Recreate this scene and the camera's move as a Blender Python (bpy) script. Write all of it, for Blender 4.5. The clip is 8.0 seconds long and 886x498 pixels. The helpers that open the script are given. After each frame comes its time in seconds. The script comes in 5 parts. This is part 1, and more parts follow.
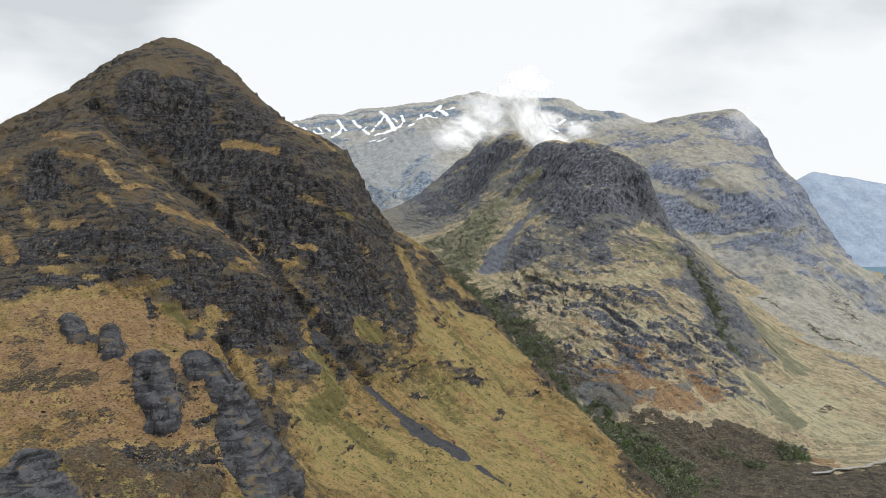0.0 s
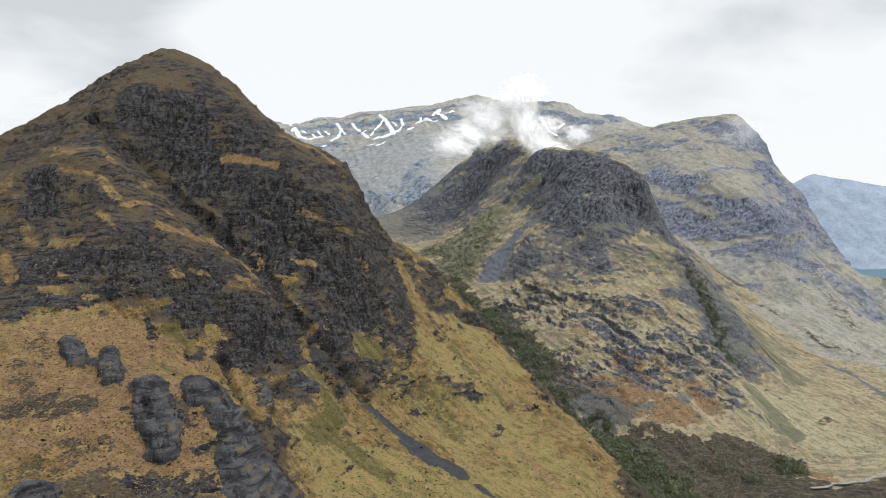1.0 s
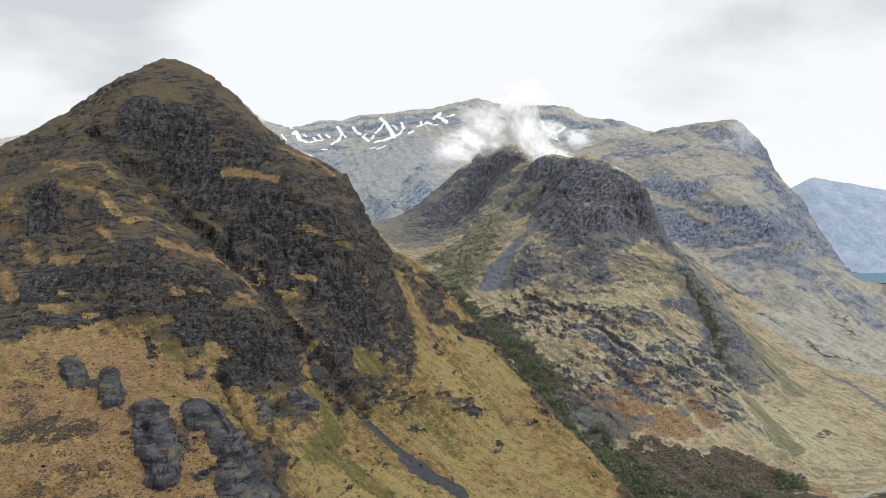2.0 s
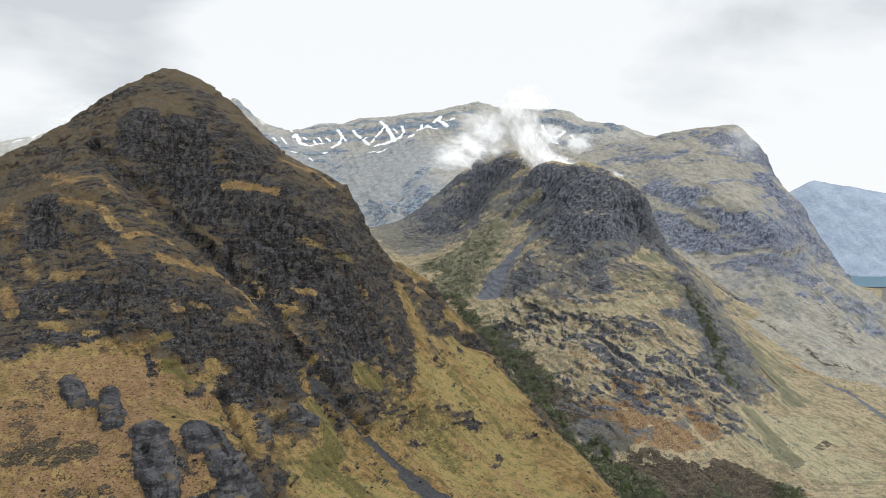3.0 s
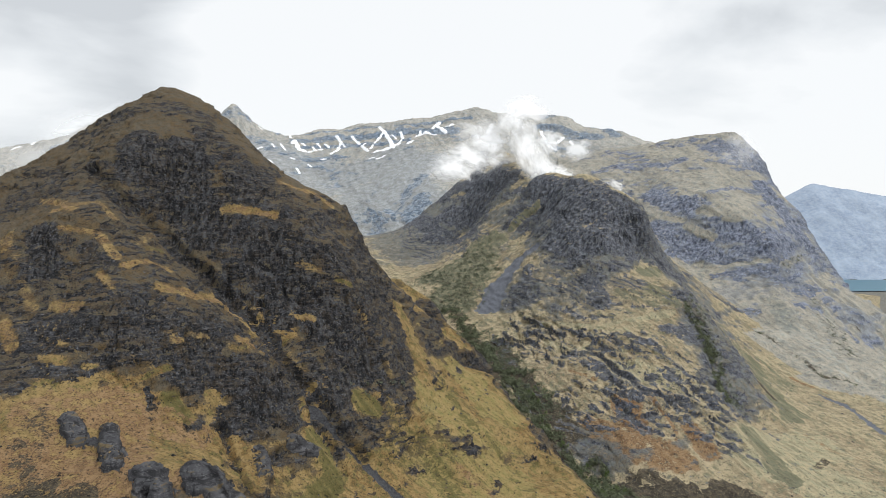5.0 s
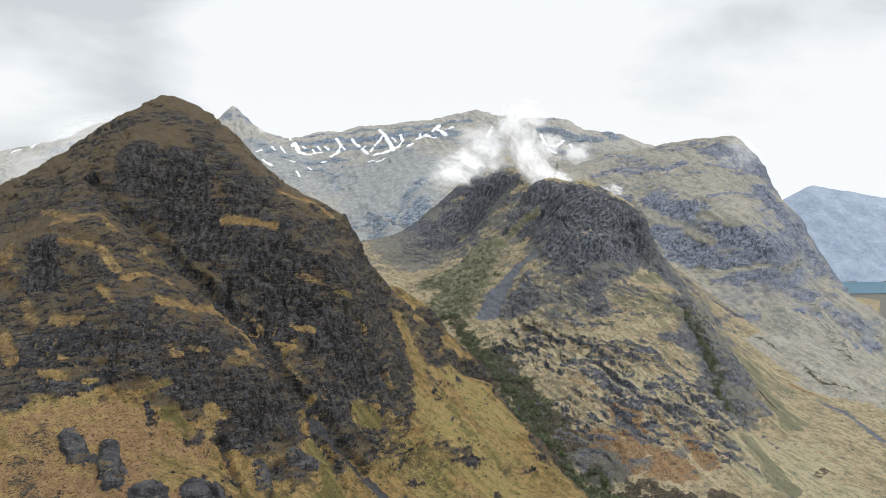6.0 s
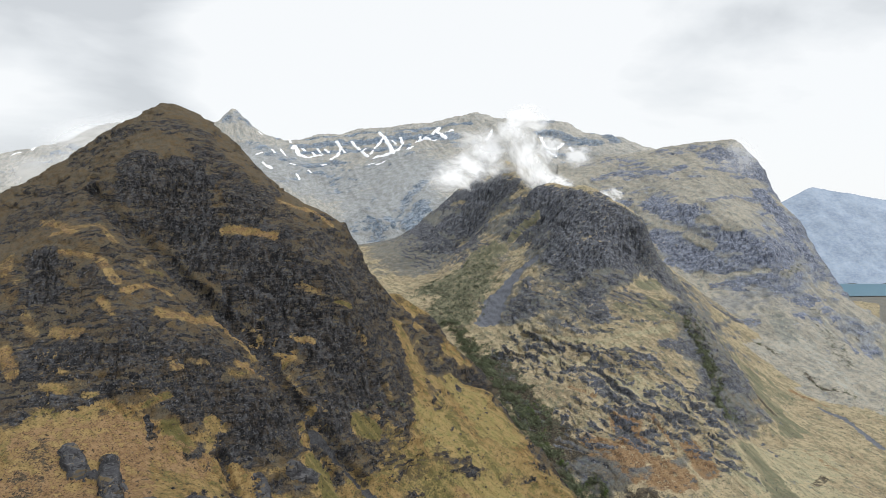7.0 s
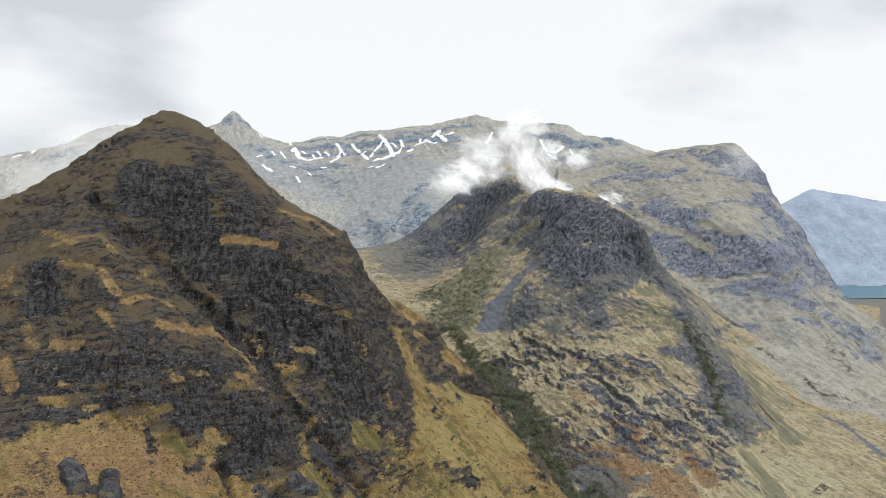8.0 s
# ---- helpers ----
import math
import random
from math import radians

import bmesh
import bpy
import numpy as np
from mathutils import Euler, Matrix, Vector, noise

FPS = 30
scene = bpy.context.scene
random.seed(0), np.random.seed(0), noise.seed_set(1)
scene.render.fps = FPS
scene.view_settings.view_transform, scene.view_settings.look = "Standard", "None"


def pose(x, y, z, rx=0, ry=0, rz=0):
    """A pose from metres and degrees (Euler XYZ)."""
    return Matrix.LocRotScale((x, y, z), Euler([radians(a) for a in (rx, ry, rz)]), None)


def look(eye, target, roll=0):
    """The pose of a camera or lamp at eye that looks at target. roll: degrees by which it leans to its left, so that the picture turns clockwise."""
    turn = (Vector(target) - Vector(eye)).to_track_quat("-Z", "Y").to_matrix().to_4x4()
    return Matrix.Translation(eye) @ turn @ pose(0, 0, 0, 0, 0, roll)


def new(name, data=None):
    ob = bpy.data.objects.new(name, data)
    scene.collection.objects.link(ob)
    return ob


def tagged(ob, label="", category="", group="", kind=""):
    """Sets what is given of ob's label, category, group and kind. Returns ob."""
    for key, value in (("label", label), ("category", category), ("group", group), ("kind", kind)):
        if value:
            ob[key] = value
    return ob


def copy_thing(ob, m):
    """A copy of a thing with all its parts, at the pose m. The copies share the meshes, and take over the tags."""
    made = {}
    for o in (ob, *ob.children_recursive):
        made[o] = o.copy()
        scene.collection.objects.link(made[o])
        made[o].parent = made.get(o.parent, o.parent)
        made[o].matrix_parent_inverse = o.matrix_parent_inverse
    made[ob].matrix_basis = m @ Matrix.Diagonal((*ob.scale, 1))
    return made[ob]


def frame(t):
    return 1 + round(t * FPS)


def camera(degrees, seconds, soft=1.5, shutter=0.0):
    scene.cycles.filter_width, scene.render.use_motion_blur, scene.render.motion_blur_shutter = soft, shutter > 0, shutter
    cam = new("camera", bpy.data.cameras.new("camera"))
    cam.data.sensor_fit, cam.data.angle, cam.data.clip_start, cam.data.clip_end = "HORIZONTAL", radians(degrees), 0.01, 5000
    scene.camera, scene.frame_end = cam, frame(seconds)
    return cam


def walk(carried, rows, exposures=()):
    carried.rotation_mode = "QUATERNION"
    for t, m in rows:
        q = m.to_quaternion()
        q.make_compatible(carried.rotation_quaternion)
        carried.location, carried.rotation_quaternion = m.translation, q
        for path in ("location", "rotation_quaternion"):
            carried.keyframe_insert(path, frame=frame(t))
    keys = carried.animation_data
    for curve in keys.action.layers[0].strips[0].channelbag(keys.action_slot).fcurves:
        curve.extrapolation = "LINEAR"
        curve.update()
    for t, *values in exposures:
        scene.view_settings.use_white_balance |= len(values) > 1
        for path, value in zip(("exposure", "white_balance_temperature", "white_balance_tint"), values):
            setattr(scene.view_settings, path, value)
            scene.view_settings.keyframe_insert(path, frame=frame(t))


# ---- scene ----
S = 1.25  # metres in one survey unit: the plan below is drawn in survey units
cam = camera(63.9, 8.0, soft=0.6)
METRES, EYE, TILT, LEAN, TURN = 100.0 * S, 300.0 * S, -2.4, 0.0, 0.0
ROWS = [
    (0.0, 0.0, 0.0, 0.0, 0.0, 0.0, -0.0),
    (0.5, 0.0007, -0.0033, 0.0772, -0.02, -0.04, 0.02),
    (1.0, 0.0004, -0.0054, 0.1532, -0.06, -0.05, -0.01),
    (1.5, 0.0002, -0.0083, 0.2291, -0.06, -0.07, -0.09),
    (3.0, 0.003, -0.0172, 0.4353, -0.03, -0.08, -0.28),
    (3.5, 0.003, -0.0192, 0.5014, -0.05, -0.09, -0.22),
    (4.0, 0.0029, -0.0209, 0.5642, -0.09, -0.1, -0.2),
    (4.5, 0.0036, -0.0229, 0.6245, -0.1, -0.12, -0.17),
    (6.0, 0.0089, -0.0333, 0.7963, -0.1, -0.16, -0.18),
    (6.5, 0.0094, -0.0356, 0.8498, -0.11, -0.16, -0.19),
    (7.0, 0.0101, -0.0381, 0.9014, -0.1, -0.17, -0.2),
    (7.5, 0.0102, -0.0399, 0.9501, -0.1, -0.17, -0.2),
    (8.0, 0.0109, -0.0423, 0.9989, -0.09, -0.17, -0.2),
]
walk(cam, [(t, pose(0, 0, EYE, TILT, LEAN, TURN) @ pose(METRES * x, METRES * y, METRES * z, 90 + pitch, roll, yaw)) for t, x, y, z, yaw, pitch, roll in ROWS])

# ---- light ----
world = bpy.data.worlds.new("world")
scene.world = world
world.use_nodes = True
SUN_ELEVATION, SUN_AZIMUTH = 58.0, 108.0  # degrees; azimuth clockwise from straight ahead


def sky():
    nt = world.node_tree
    nt.nodes.clear()
    N, L = nt.nodes.new, nt.links.new
    out = N("ShaderNodeOutputWorld")
    clear = N("ShaderNodeTexSky")
    clear.sky_type, clear.sun_disc = "NISHITA", False
    clear.sun_elevation, clear.sun_rotation = radians(SUN_ELEVATION), radians(SUN_AZIMUTH)
    blue = N("ShaderNodeBackground")
    blue.inputs["Strength"].default_value = 0.10
    L(clear.outputs[0], blue.inputs["Color"])
    co = N("ShaderNodeTexCoord")
    flat = N("ShaderNodeMapping")
    flat.inputs["Scale"].default_value = (1.0, 1.0, 2.6)
    flat.inputs["Location"].default_value = (0.30, 0.0, 0.12)
    L(co.outputs["Generated"], flat.inputs[0])
    big = N("ShaderNodeTexNoise")
    big.inputs["Scale"].default_value, big.inputs["Detail"].default_value = 2.1, 6.0
    big.inputs["Roughness"].default_value = 0.5
    big.inputs["Distortion"].default_value = 0.3
    L(flat.outputs[0], big.inputs["Vector"])
    side = N("ShaderNodeSeparateXYZ")
    L(co.outputs["Generated"], side.inputs[0])
    lean = N("ShaderNodeMapRange")
    for socket, value in zip(lean.inputs, (0.0, -0.40, -0.24, -0.22, 0.10)):
        socket.default_value = value
    L(side.outputs[0], lean.inputs[0])
    lean.interpolation_type = "SMOOTHSTEP"
    high = N("ShaderNodeMapRange")
    for socket, value in zip(high.inputs, (0.0, 0.16, 0.42, 0.03, -0.10)):
        socket.default_value = value
    L(side.outputs[2], high.inputs[0])
    rise = N("ShaderNodeMath")
    L(lean.outputs[0], rise.inputs[0])
    L(high.outputs[0], rise.inputs[1])
    both = N("ShaderNodeMath")
    L(big.outputs["Fac"], both.inputs[0])
    L(rise.outputs[0], both.inputs[1])
    ramp = N("ShaderNodeValToRGB")
    e = ramp.color_ramp.elements
    e[0].position, e[0].color = 0.34, (0.66, 0.69, 0.72, 1)
    e[1].position, e[1].color = 0.52, (0.965, 0.985, 1.0, 1)
    m = e.new(0.44)
    m.color = (0.84, 0.87, 0.895, 1)
    L(both.outputs[0], ramp.inputs[0])
    cloud = N("ShaderNodeBackground")
    zenith = N("ShaderNodeMapRange")  # an overcast sky is brightest overhead
    for socket, value in zip(zenith.inputs, (0.0, 0.40, 1.0, 1.02, 1.98)):
        socket.default_value = value
    L(side.outputs[2], zenith.inputs[0])
    L(zenith.outputs[0], cloud.inputs["Strength"])
    L(ramp.outputs[0], cloud.inputs["Color"])
    mix = N("ShaderNodeMixShader")
    mix.inputs[0].default_value = 0.93
    L(blue.outputs[0], mix.inputs[1])
    L(cloud.outputs[0], mix.inputs[2])
    L(mix.outputs[0], out.inputs[0])


sky()
sun_data = bpy.data.lights.new("sun", "SUN")
sun_data.energy, sun_data.angle, sun_data.color = 1.6, radians(10), (1.0, 0.97, 0.93)
sun = new("sun", sun_data)
sun.matrix_world = look((0, 0, 0), (-math.sin(radians(SUN_AZIMUTH)) * math.cos(radians(SUN_ELEVATION)), -math.cos(radians(SUN_AZIMUTH)) * math.cos(radians(SUN_ELEVATION)), -math.sin(radians(SUN_ELEVATION))))
sun.location = (0, 0, 2000)

# ---- relief: noise, feature lines and the surfaces drawn through them ----


def lattice(ix, iy, iz, seed):
    h = ix * np.uint32(374761393) + iy * np.uint32(668265263) + iz * np.uint32(2147483647) + np.uint32((seed * 1274126177) & 0xFFFFFFFF)
    h = (h ^ (h >> np.uint32(13))) * np.uint32(1274126177)
    h = (h ^ (h >> np.uint32(16))) * np.uint32(2246822519)
    return ((h ^ (h >> np.uint32(15))) >> np.uint32(8)).astype(np.float32) * np.float32(1 / 0xFFFFFF)


def value_noise(x, y, z, seed=0):
    """Smooth noise from 0 to 1."""
    x, y, z = np.broadcast_arrays(np.asarray(x, np.float32), np.asarray(y, np.float32), np.asarray(z, np.float32))
    fx, fy, fz = np.floor(x), np.floor(y), np.floor(z)
    u, v, w = x - fx, y - fy, z - fz
    u, v, w = u * u * (3 - 2 * u), v * v * (3 - 2 * v), w * w * (3 - 2 * w)
    fx, fy, fz = (q.astype(np.int32).astype(np.uint32) for q in (fx, fy, fz))
    one = np.uint32(1)
    fx1, fy1, fz1 = fx + one, fy + one, fz + one
    rows = []
    for c in (fz, fz1):
        for b in (fy, fy1):
            p = lattice(fx, b, c, seed)
            rows.append(p + u * (lattice(fx1, b, c, seed) - p))
    a = rows[0] + v * (rows[1] - rows[0])
    b = rows[2] + v * (rows[3] - rows[2])
    return a + w * (b - a)


def fbm(x, y, z, octaves=4, seed=0, gain=0.5):
    total, amp, norm = 0, 1.0, 0.0
    for i in range(octaves):
        k = 2.03 ** i
        total = total + amp * value_noise(x * k + 17.3 * i, y * k - 9.1 * i, z * k + 5.7 * i, seed + i)
        norm += amp
        amp *= gain
    return total / norm


def ridged(x, y, z, octaves=3, seed=0):
    total, amp, norm = 0, 1.0, 0.0
    for i in range(octaves):
        k = 2.07 ** i
        total = total + amp * (1 - np.abs(2 * value_noise(x * k + 3.1 * i, y * k, z * k, seed + i) - 1))
        norm += amp
        amp *= 0.5
    return total / norm


def step(a, b, x):
    q = np.clip((x - a) / (b - a), 0, 1)
    return q * q * (3 - 2 * q)


class Relief:
    """A height surface drawn through the feature lines of one mountain: crests, buttresses, gullies, shelves and feet."""

    def __init__(self, lines, soft=14.0):
        p = np.array([q for line in lines.values() for q in line], float)
        self.p, self.soft = p, soft
        n = len(p)
        self.mid, self.size = p.mean(0), 400.0
        a = np.zeros((n + 3, n + 3))
        a[:n, :n] = -np.sqrt(((p[:, None, :2] - p[None, :, :2]) ** 2).sum(2) + soft * soft)
        a[:n, :n] += np.eye(n) * 0.6
        a[:n, n] = a[n, :n] = 1
        a[:n, n + 1:] = (p[:, :2] - self.mid[:2]) / self.size
        a[n + 1:, :n] = a[:n, n + 1:].T
        self.w = np.linalg.solve(a, np.concatenate([p[:, 2], np.zeros(3)]))

    def __call__(self, x, y):
        x, y = np.broadcast_arrays(np.asarray(x, float), np.asarray(y, float))
        out = self.w[-3] + self.w[-2] * (x - self.mid[0]) / self.size + self.w[-1] * (y - self.mid[1]) / self.size
        for (px, py, pz), w in zip(self.p, self.w):
            out = out - w * np.sqrt((x - px) ** 2 + (y - py) ** 2 + self.soft ** 2)
        return out


FLOOR = 57.0  # the glen's floor

NEAR = {
    "crest": [(-700, 760, 330), (-580, 780, 360), (-484, 791, 389), (-474, 876, 451), (-421, 872, 478), (-411, 890, 496), (-402, 940, 517), (-385, 960, 532), (-366, 965, 535), (-347, 960, 531), (-315, 943, 521), (-272, 903, 491), (-250, 877, 466), (-220, 804, 442)],
    "shoulder": [(-185, 835, 415), (-123, 854, 386), (-97, 846, 350), (-85, 837, 320), (-68, 860, 290), (-75, 968, 273), (-59, 996, 283)],
    "gully_head": [(-372, 744, 423), (-300, 740, 424), (-291, 732, 383), (-239, 688, 327), (-202, 682, 299), (-159, 657, 268), (-149, 619, 251), (-129, 619, 230)],
    "face": [(-202, 742, 388), (-158, 760, 385), (-212, 697, 337), (-174, 701, 309), (-136, 688, 299), (-125, 711, 338), (-91, 707, 304), (-91, 687, 271), (-50, 689, 228), (-65, 664, 215), (-29, 703, 203)],
    "east_edge": [(-51, 776, 249), (-27, 808, 225), (-15, 882, 244), (12, 830, 194), (42, 769, 170)],
    "rib": [(-313, 657, 375), (-280, 615, 338), (-246, 569, 304), (-235, 569, 295), (-204, 568, 277), (-167, 576, 256), (-179, 570, 243), (-110, 618, 217)],
    "west_rib": [(-357, 622, 353), (-340, 591, 316), (-301, 569, 295), (-329, 549, 279), (-273, 542, 280), (-302, 511, 252), (-480, 560, 300), (-420, 700, 365)],
    "shelf": [(-246, 530, 256), (-207, 524, 234), (-249, 474, 234), (-240, 451, 221), (-251, 421, 213), (-181, 415, 215), (-136, 421, 213), (-173, 405, 210)],
    "lower_rib": [(-151, 380, 193), (-105, 379, 175), (-187, 325, 186), (-96, 448, 144), (-134, 535, 184), (-110, 582, 194)],
    "scree_gully": [(-89, 614, 201), (-69, 608, 177), (-72, 557, 153), (-35, 520, 128), (3, 540, 125)],
    "apron": [(-6, 932, 219), (42, 889, 167), (71, 735, 148), (95, 699, 122), (10, 667, 155), (61, 675, 131), (-18, 727, 198), (-82, 561, 163), (35, 633, 129), (-28, 563, 139), (-18, 636, 149), (-43, 655, 192), (10, 667, 157), (60, 687, 138), (70, 728, 151), (104, 651, 118), (99, 687, 117), (39, 559, 110)],
    "brink": [(-7, 985, 241), (20, 950, 214), (45, 912, 190), (60, 850, 177), (74, 790, 164), (88, 772, 152), (100, 757, 141), (120, 696, 124), (140, 668, 108), (161, 640, 90), (184, 602, 64)],
    "foot": [(-190, 200, 125), (-330, 250, 150), (-90, 260, 120), (0, 330, 75), (90, 450, 72), (175, 540, 60), (225, 600, 40), (195, 680, 50), (165, 745, 62), (130, 820, 90), (95, 900, 125)],
    "back": [(-420, 1150, 400), (-250, 1080, 330), (-120, 1080, 235), (0, 1000, 180), (-60, 1150, 200), (-620, 950, 400), (-700, 560, 280)],
}
MIDDLE = {
    "crest": [(348, 1205, 372), (317, 1219, 397), (300, 1265, 422), (251, 1335, 447), (200, 1440, 452), (180, 1560, 470), (150, 1700, 510), (125, 1840, 535), (150, 2050, 540)],
    "west_face": [(188, 1505, 436), (196, 1392, 403), (171, 1365, 336), (126, 1336, 300), (124, 1603, 428), (62, 1625, 339), (25, 1845, 409)],
    "nose": [(362, 1204, 328), (385, 1208, 285), (402, 1262, 292), (332, 1197, 326), (272, 1156, 339), (313, 1127, 282), (173, 1224, 308), (200, 1146, 280), (232, 1083, 252), (362, 1087, 269), (140, 1184, 269), (99, 1156, 208)],
    "terrace": [(330, 1036, 224), (391, 1047, 204), (199, 1044, 212), (134, 1057, 185), (189, 950, 181), (283, 960, 193), (347, 966, 177)],
    "lower_crags": [(218, 855, 142), (282, 879, 150), (344, 878, 137), (319, 844, 118), (202, 787, 108), (286, 791, 94), (275, 816, 112), (236, 770, 94)],
    "east_flank": [(465, 1143, 172), (507, 1133, 122), (414, 955, 93), (443, 934, 86), (544, 1061, 92), (567, 940, 61), (420, 1330, 290), (480, 1420, 260), (540, 1330, 165), (600, 1260, 112), (680, 1210, 80)],
    "gorge": [(177, 775, 76), (160, 722, 80), (116, 809, 118), (132, 917, 155), (53, 971, 168), (82, 1040, 172), (54, 1148, 197), (-2, 1302, 245), (-15, 1512, 273), (-105, 1615, 300)],
    "foot": [(292, 730, 64), (420, 760, 56), (560, 820, 52), (250, 650, 52), (760, 1080, 55), (700, 900, 50), (30, 900, 150), (-150, 1250, 200), (-260, 1500, 260), (450, 1800, 290), (520, 2100, 300), (-120, 2000, 330)],
}
RIGHT = {
    "crest": [(550, 2400, 600), (700, 2226, 604), (790, 2150, 612), (857, 2058, 610), (886, 2000, 551), (902, 1920, 450), (911, 1830, 395), (911, 1777, 335), (922, 1700, 270), (966, 1563, 168), (1003, 1500, 110)],
    "upper": [(733, 2022, 562), (649, 1749, 435), (547, 1725, 352), (692, 1647, 379), (600, 1900, 470), (480, 1900, 400), (780, 1820, 430), (820, 1950, 520)],
    "cliffs": [(732, 1562, 304), (747, 1541, 239), (679, 1555, 262), (589, 1612, 264), (550, 1654, 283), (613, 1516, 214), (888, 1643, 237), (840, 1620, 262)],
    "lower": [(875, 1525, 179), (724, 1440, 181), (705, 1358, 142), (634, 1419, 161), (901, 1465, 103), (614, 1238, 104), (688, 1175, 69), (674, 1202, 86), (540, 1450, 190), (480, 1560, 255)],
    "back": [(960, 2170, 360), (1050, 1900, 130), (1050, 1650, 85), (980, 1300, 40), (850, 1150, 48), (900, 2600, 350), (1180, 2200, 40), (1300, 2600, 40), (476, 2250, 558), (444, 2100, 511), (404, 2350, 548), (330, 1800, 320)],
}
BACK = {
    "crest": [(-1750, 2700, 600), (-1640, 2720, 625), (-1500, 2740, 655), (-1360, 2760, 715), (-1250, 2780, 755), (-1050, 2900, 730), (-920, 2940, 775), (-857, 2950, 835), (-800, 2930, 775), (-690, 2900, 700), (-640, 2880, 682), (-590, 2880, 695), (-500, 2890, 720), (-340, 2900, 742), (-190, 2900, 757), (-30, 2900, 770), (150, 2860, 800), (340, 2700, 755), (450, 2640, 738), (633, 2560, 680), (720, 2500, 640), (830, 2450, 600)],
    "west_slope": [(-1350, 2350, 520), (-1000, 2500, 560), (-750, 2550, 560), (-560, 2500, 540), (-600, 2200, 400), (-460, 2000, 300)],
    "coire": [(-420, 2500, 500), (-330, 2350, 440), (-270, 2150, 370), (-170, 1950, 310), (-105, 1650, 295)],
    "east_slope": [(-212, 2003, 420), (-138, 2098, 378), (-153, 2343, 509), (-70, 2095, 425), (-200, 2600, 620), (50, 2450, 590), (200, 2350, 545), (450, 2400, 560), (0, 1900, 350)],
    "back": [(-900, 3300, 500), (0, 3300, 500), (-1700, 3200, 450), (700, 3000, 420)],
}
near_relief, middle_relief, right_relief, range_relief = (Relief(f) for f in (NEAR, MIDDLE, RIGHT, BACK))


def back_relief(x, y):
    """The range, which dives below the nearer hills where they join it."""
    return range_relief(x, y) - 90 * (1 - step(1620, 1830, y)) - step(100, 300, x) * 300 * (1 - step(2050, 2380, y))


# ---- end of relief ----

# ---- materials ----


class Nodes:
    """Short hand for a material's nodes."""

    def __init__(self, name):
        self.mat = bpy.data.materials.new(name)
        self.mat.use_nodes = True
        self.nt = self.mat.node_tree
        self.bsdf = self.nt.nodes["Principled BSDF"]
        self.co = self.nt.nodes.new("ShaderNodeTexCoord").outputs["Object"]

    def put(self, socket, value):
        if isinstance(value, bpy.types.NodeSocket):
            self.nt.links.new(value, socket)
        elif value is not None:
            socket.default_value = value

    def noise(self, size, stretch=(1, 1, 1), detail=4.0, rough=0.55, twist=0.0):
        """Noise with features of about size metres."""
        m = self.nt.nodes.new("ShaderNodeMapping")
        m.inputs["Scale"].default_value = [k / size for k in stretch]
        self.put(m.inputs[0], self.co)
        n = self.nt.nodes.new("ShaderNodeTexNoise")
        n.inputs["Scale"].default_value, n.inputs["Detail"].default_value = 1.0, detail
        n.inputs["Roughness"].default_value, n.inputs["Distortion"].default_value = rough, twist
        self.put(n.inputs["Vector"], m.outputs[0])
        return n.outputs["Fac"]

    def cells(self, size, stretch=(1, 1, 1), warp=0.35):
        """Angular blocks: the tone of each from 0 to 1, and the distance from its joint."""
        m = self.nt.nodes.new("ShaderNodeMapping")
        m.inputs["Scale"].default_value = [k / size for k in stretch]
        n = self.nt.nodes.new("ShaderNodeTexNoise")
        n.inputs["Scale"].default_value, n.inputs["Detail"].default_value = 0.9 / size, 4.0
        self.put(n.inputs["Vector"], self.co)
        add = self.nt.nodes.new("ShaderNodeVectorMath")
        add.operation = "MULTIPLY_ADD"
        add.inputs[1].default_value = [4 * warp * size] * 3
        self.put(add.inputs[0], n.outputs["Color"])
        self.put(add.inputs[2], self.co)
        self.put(m.inputs[0], add.outputs[0])
        found = []
        for feature in ("F1", "DISTANCE_TO_EDGE"):
            v = self.nt.nodes.new("ShaderNodeTexVoronoi")
            v.feature = feature
            v.inputs["Scale"].default_value = 1.0
            self.put(v.inputs["Vector"], m.outputs[0])
            found.append(v)
        tone = self.nt.nodes.new("ShaderNodeSeparateColor")
        self.put(tone.inputs[0], found[0].outputs["Color"])
        return tone.outputs[0], found[1].outputs["Distance"]

    def math(self, op, a, b=None, c=None):
        n = self.nt.nodes.new("ShaderNodeMath")
        n.operation = op
        for s, v in zip(n.inputs, (a, b, c)):
            self.put(s, v)
        return n.outputs[0]

    def attr(self, name):
        n = self.nt.nodes.new("ShaderNodeAttribute")
        n.attribute_name = name
        return n.outputs["Fac"]

    def span(self, value, a, b, lo=0.0, hi=1.0):
        n = self.nt.nodes.new("ShaderNodeMapRange")
        n.interpolation_type = "SMOOTHSTEP"
        for s, v in zip(n.inputs, (value, a, b, lo, hi)):
            self.put(s, v)
        return n.outputs[0]

    def ramp(self, value, *stops):
        n = self.nt.nodes.new("ShaderNodeValToRGB")
        e = n.color_ramp.elements
        for i, (at, colour) in enumerate(stops):
            k = e[i] if i < 2 else e.new(at)
            k.position, k.color = at, (*colour, 1)
        self.put(n.inputs[0], value)
        return n.outputs[0]

    def mix(self, fac, a, b, mode="MIX"):
        n = self.nt.nodes.new("ShaderNodeMix")
        n.data_type, n.blend_type = "RGBA", mode
        self.put(n.inputs[0], fac)
        for s, v in ((n.inputs[6], a), (n.inputs[7], b)):
            self.put(s, (*v, 1) if isinstance(v, tuple) and len(v) == 3 else v)
        return n.outputs[2]

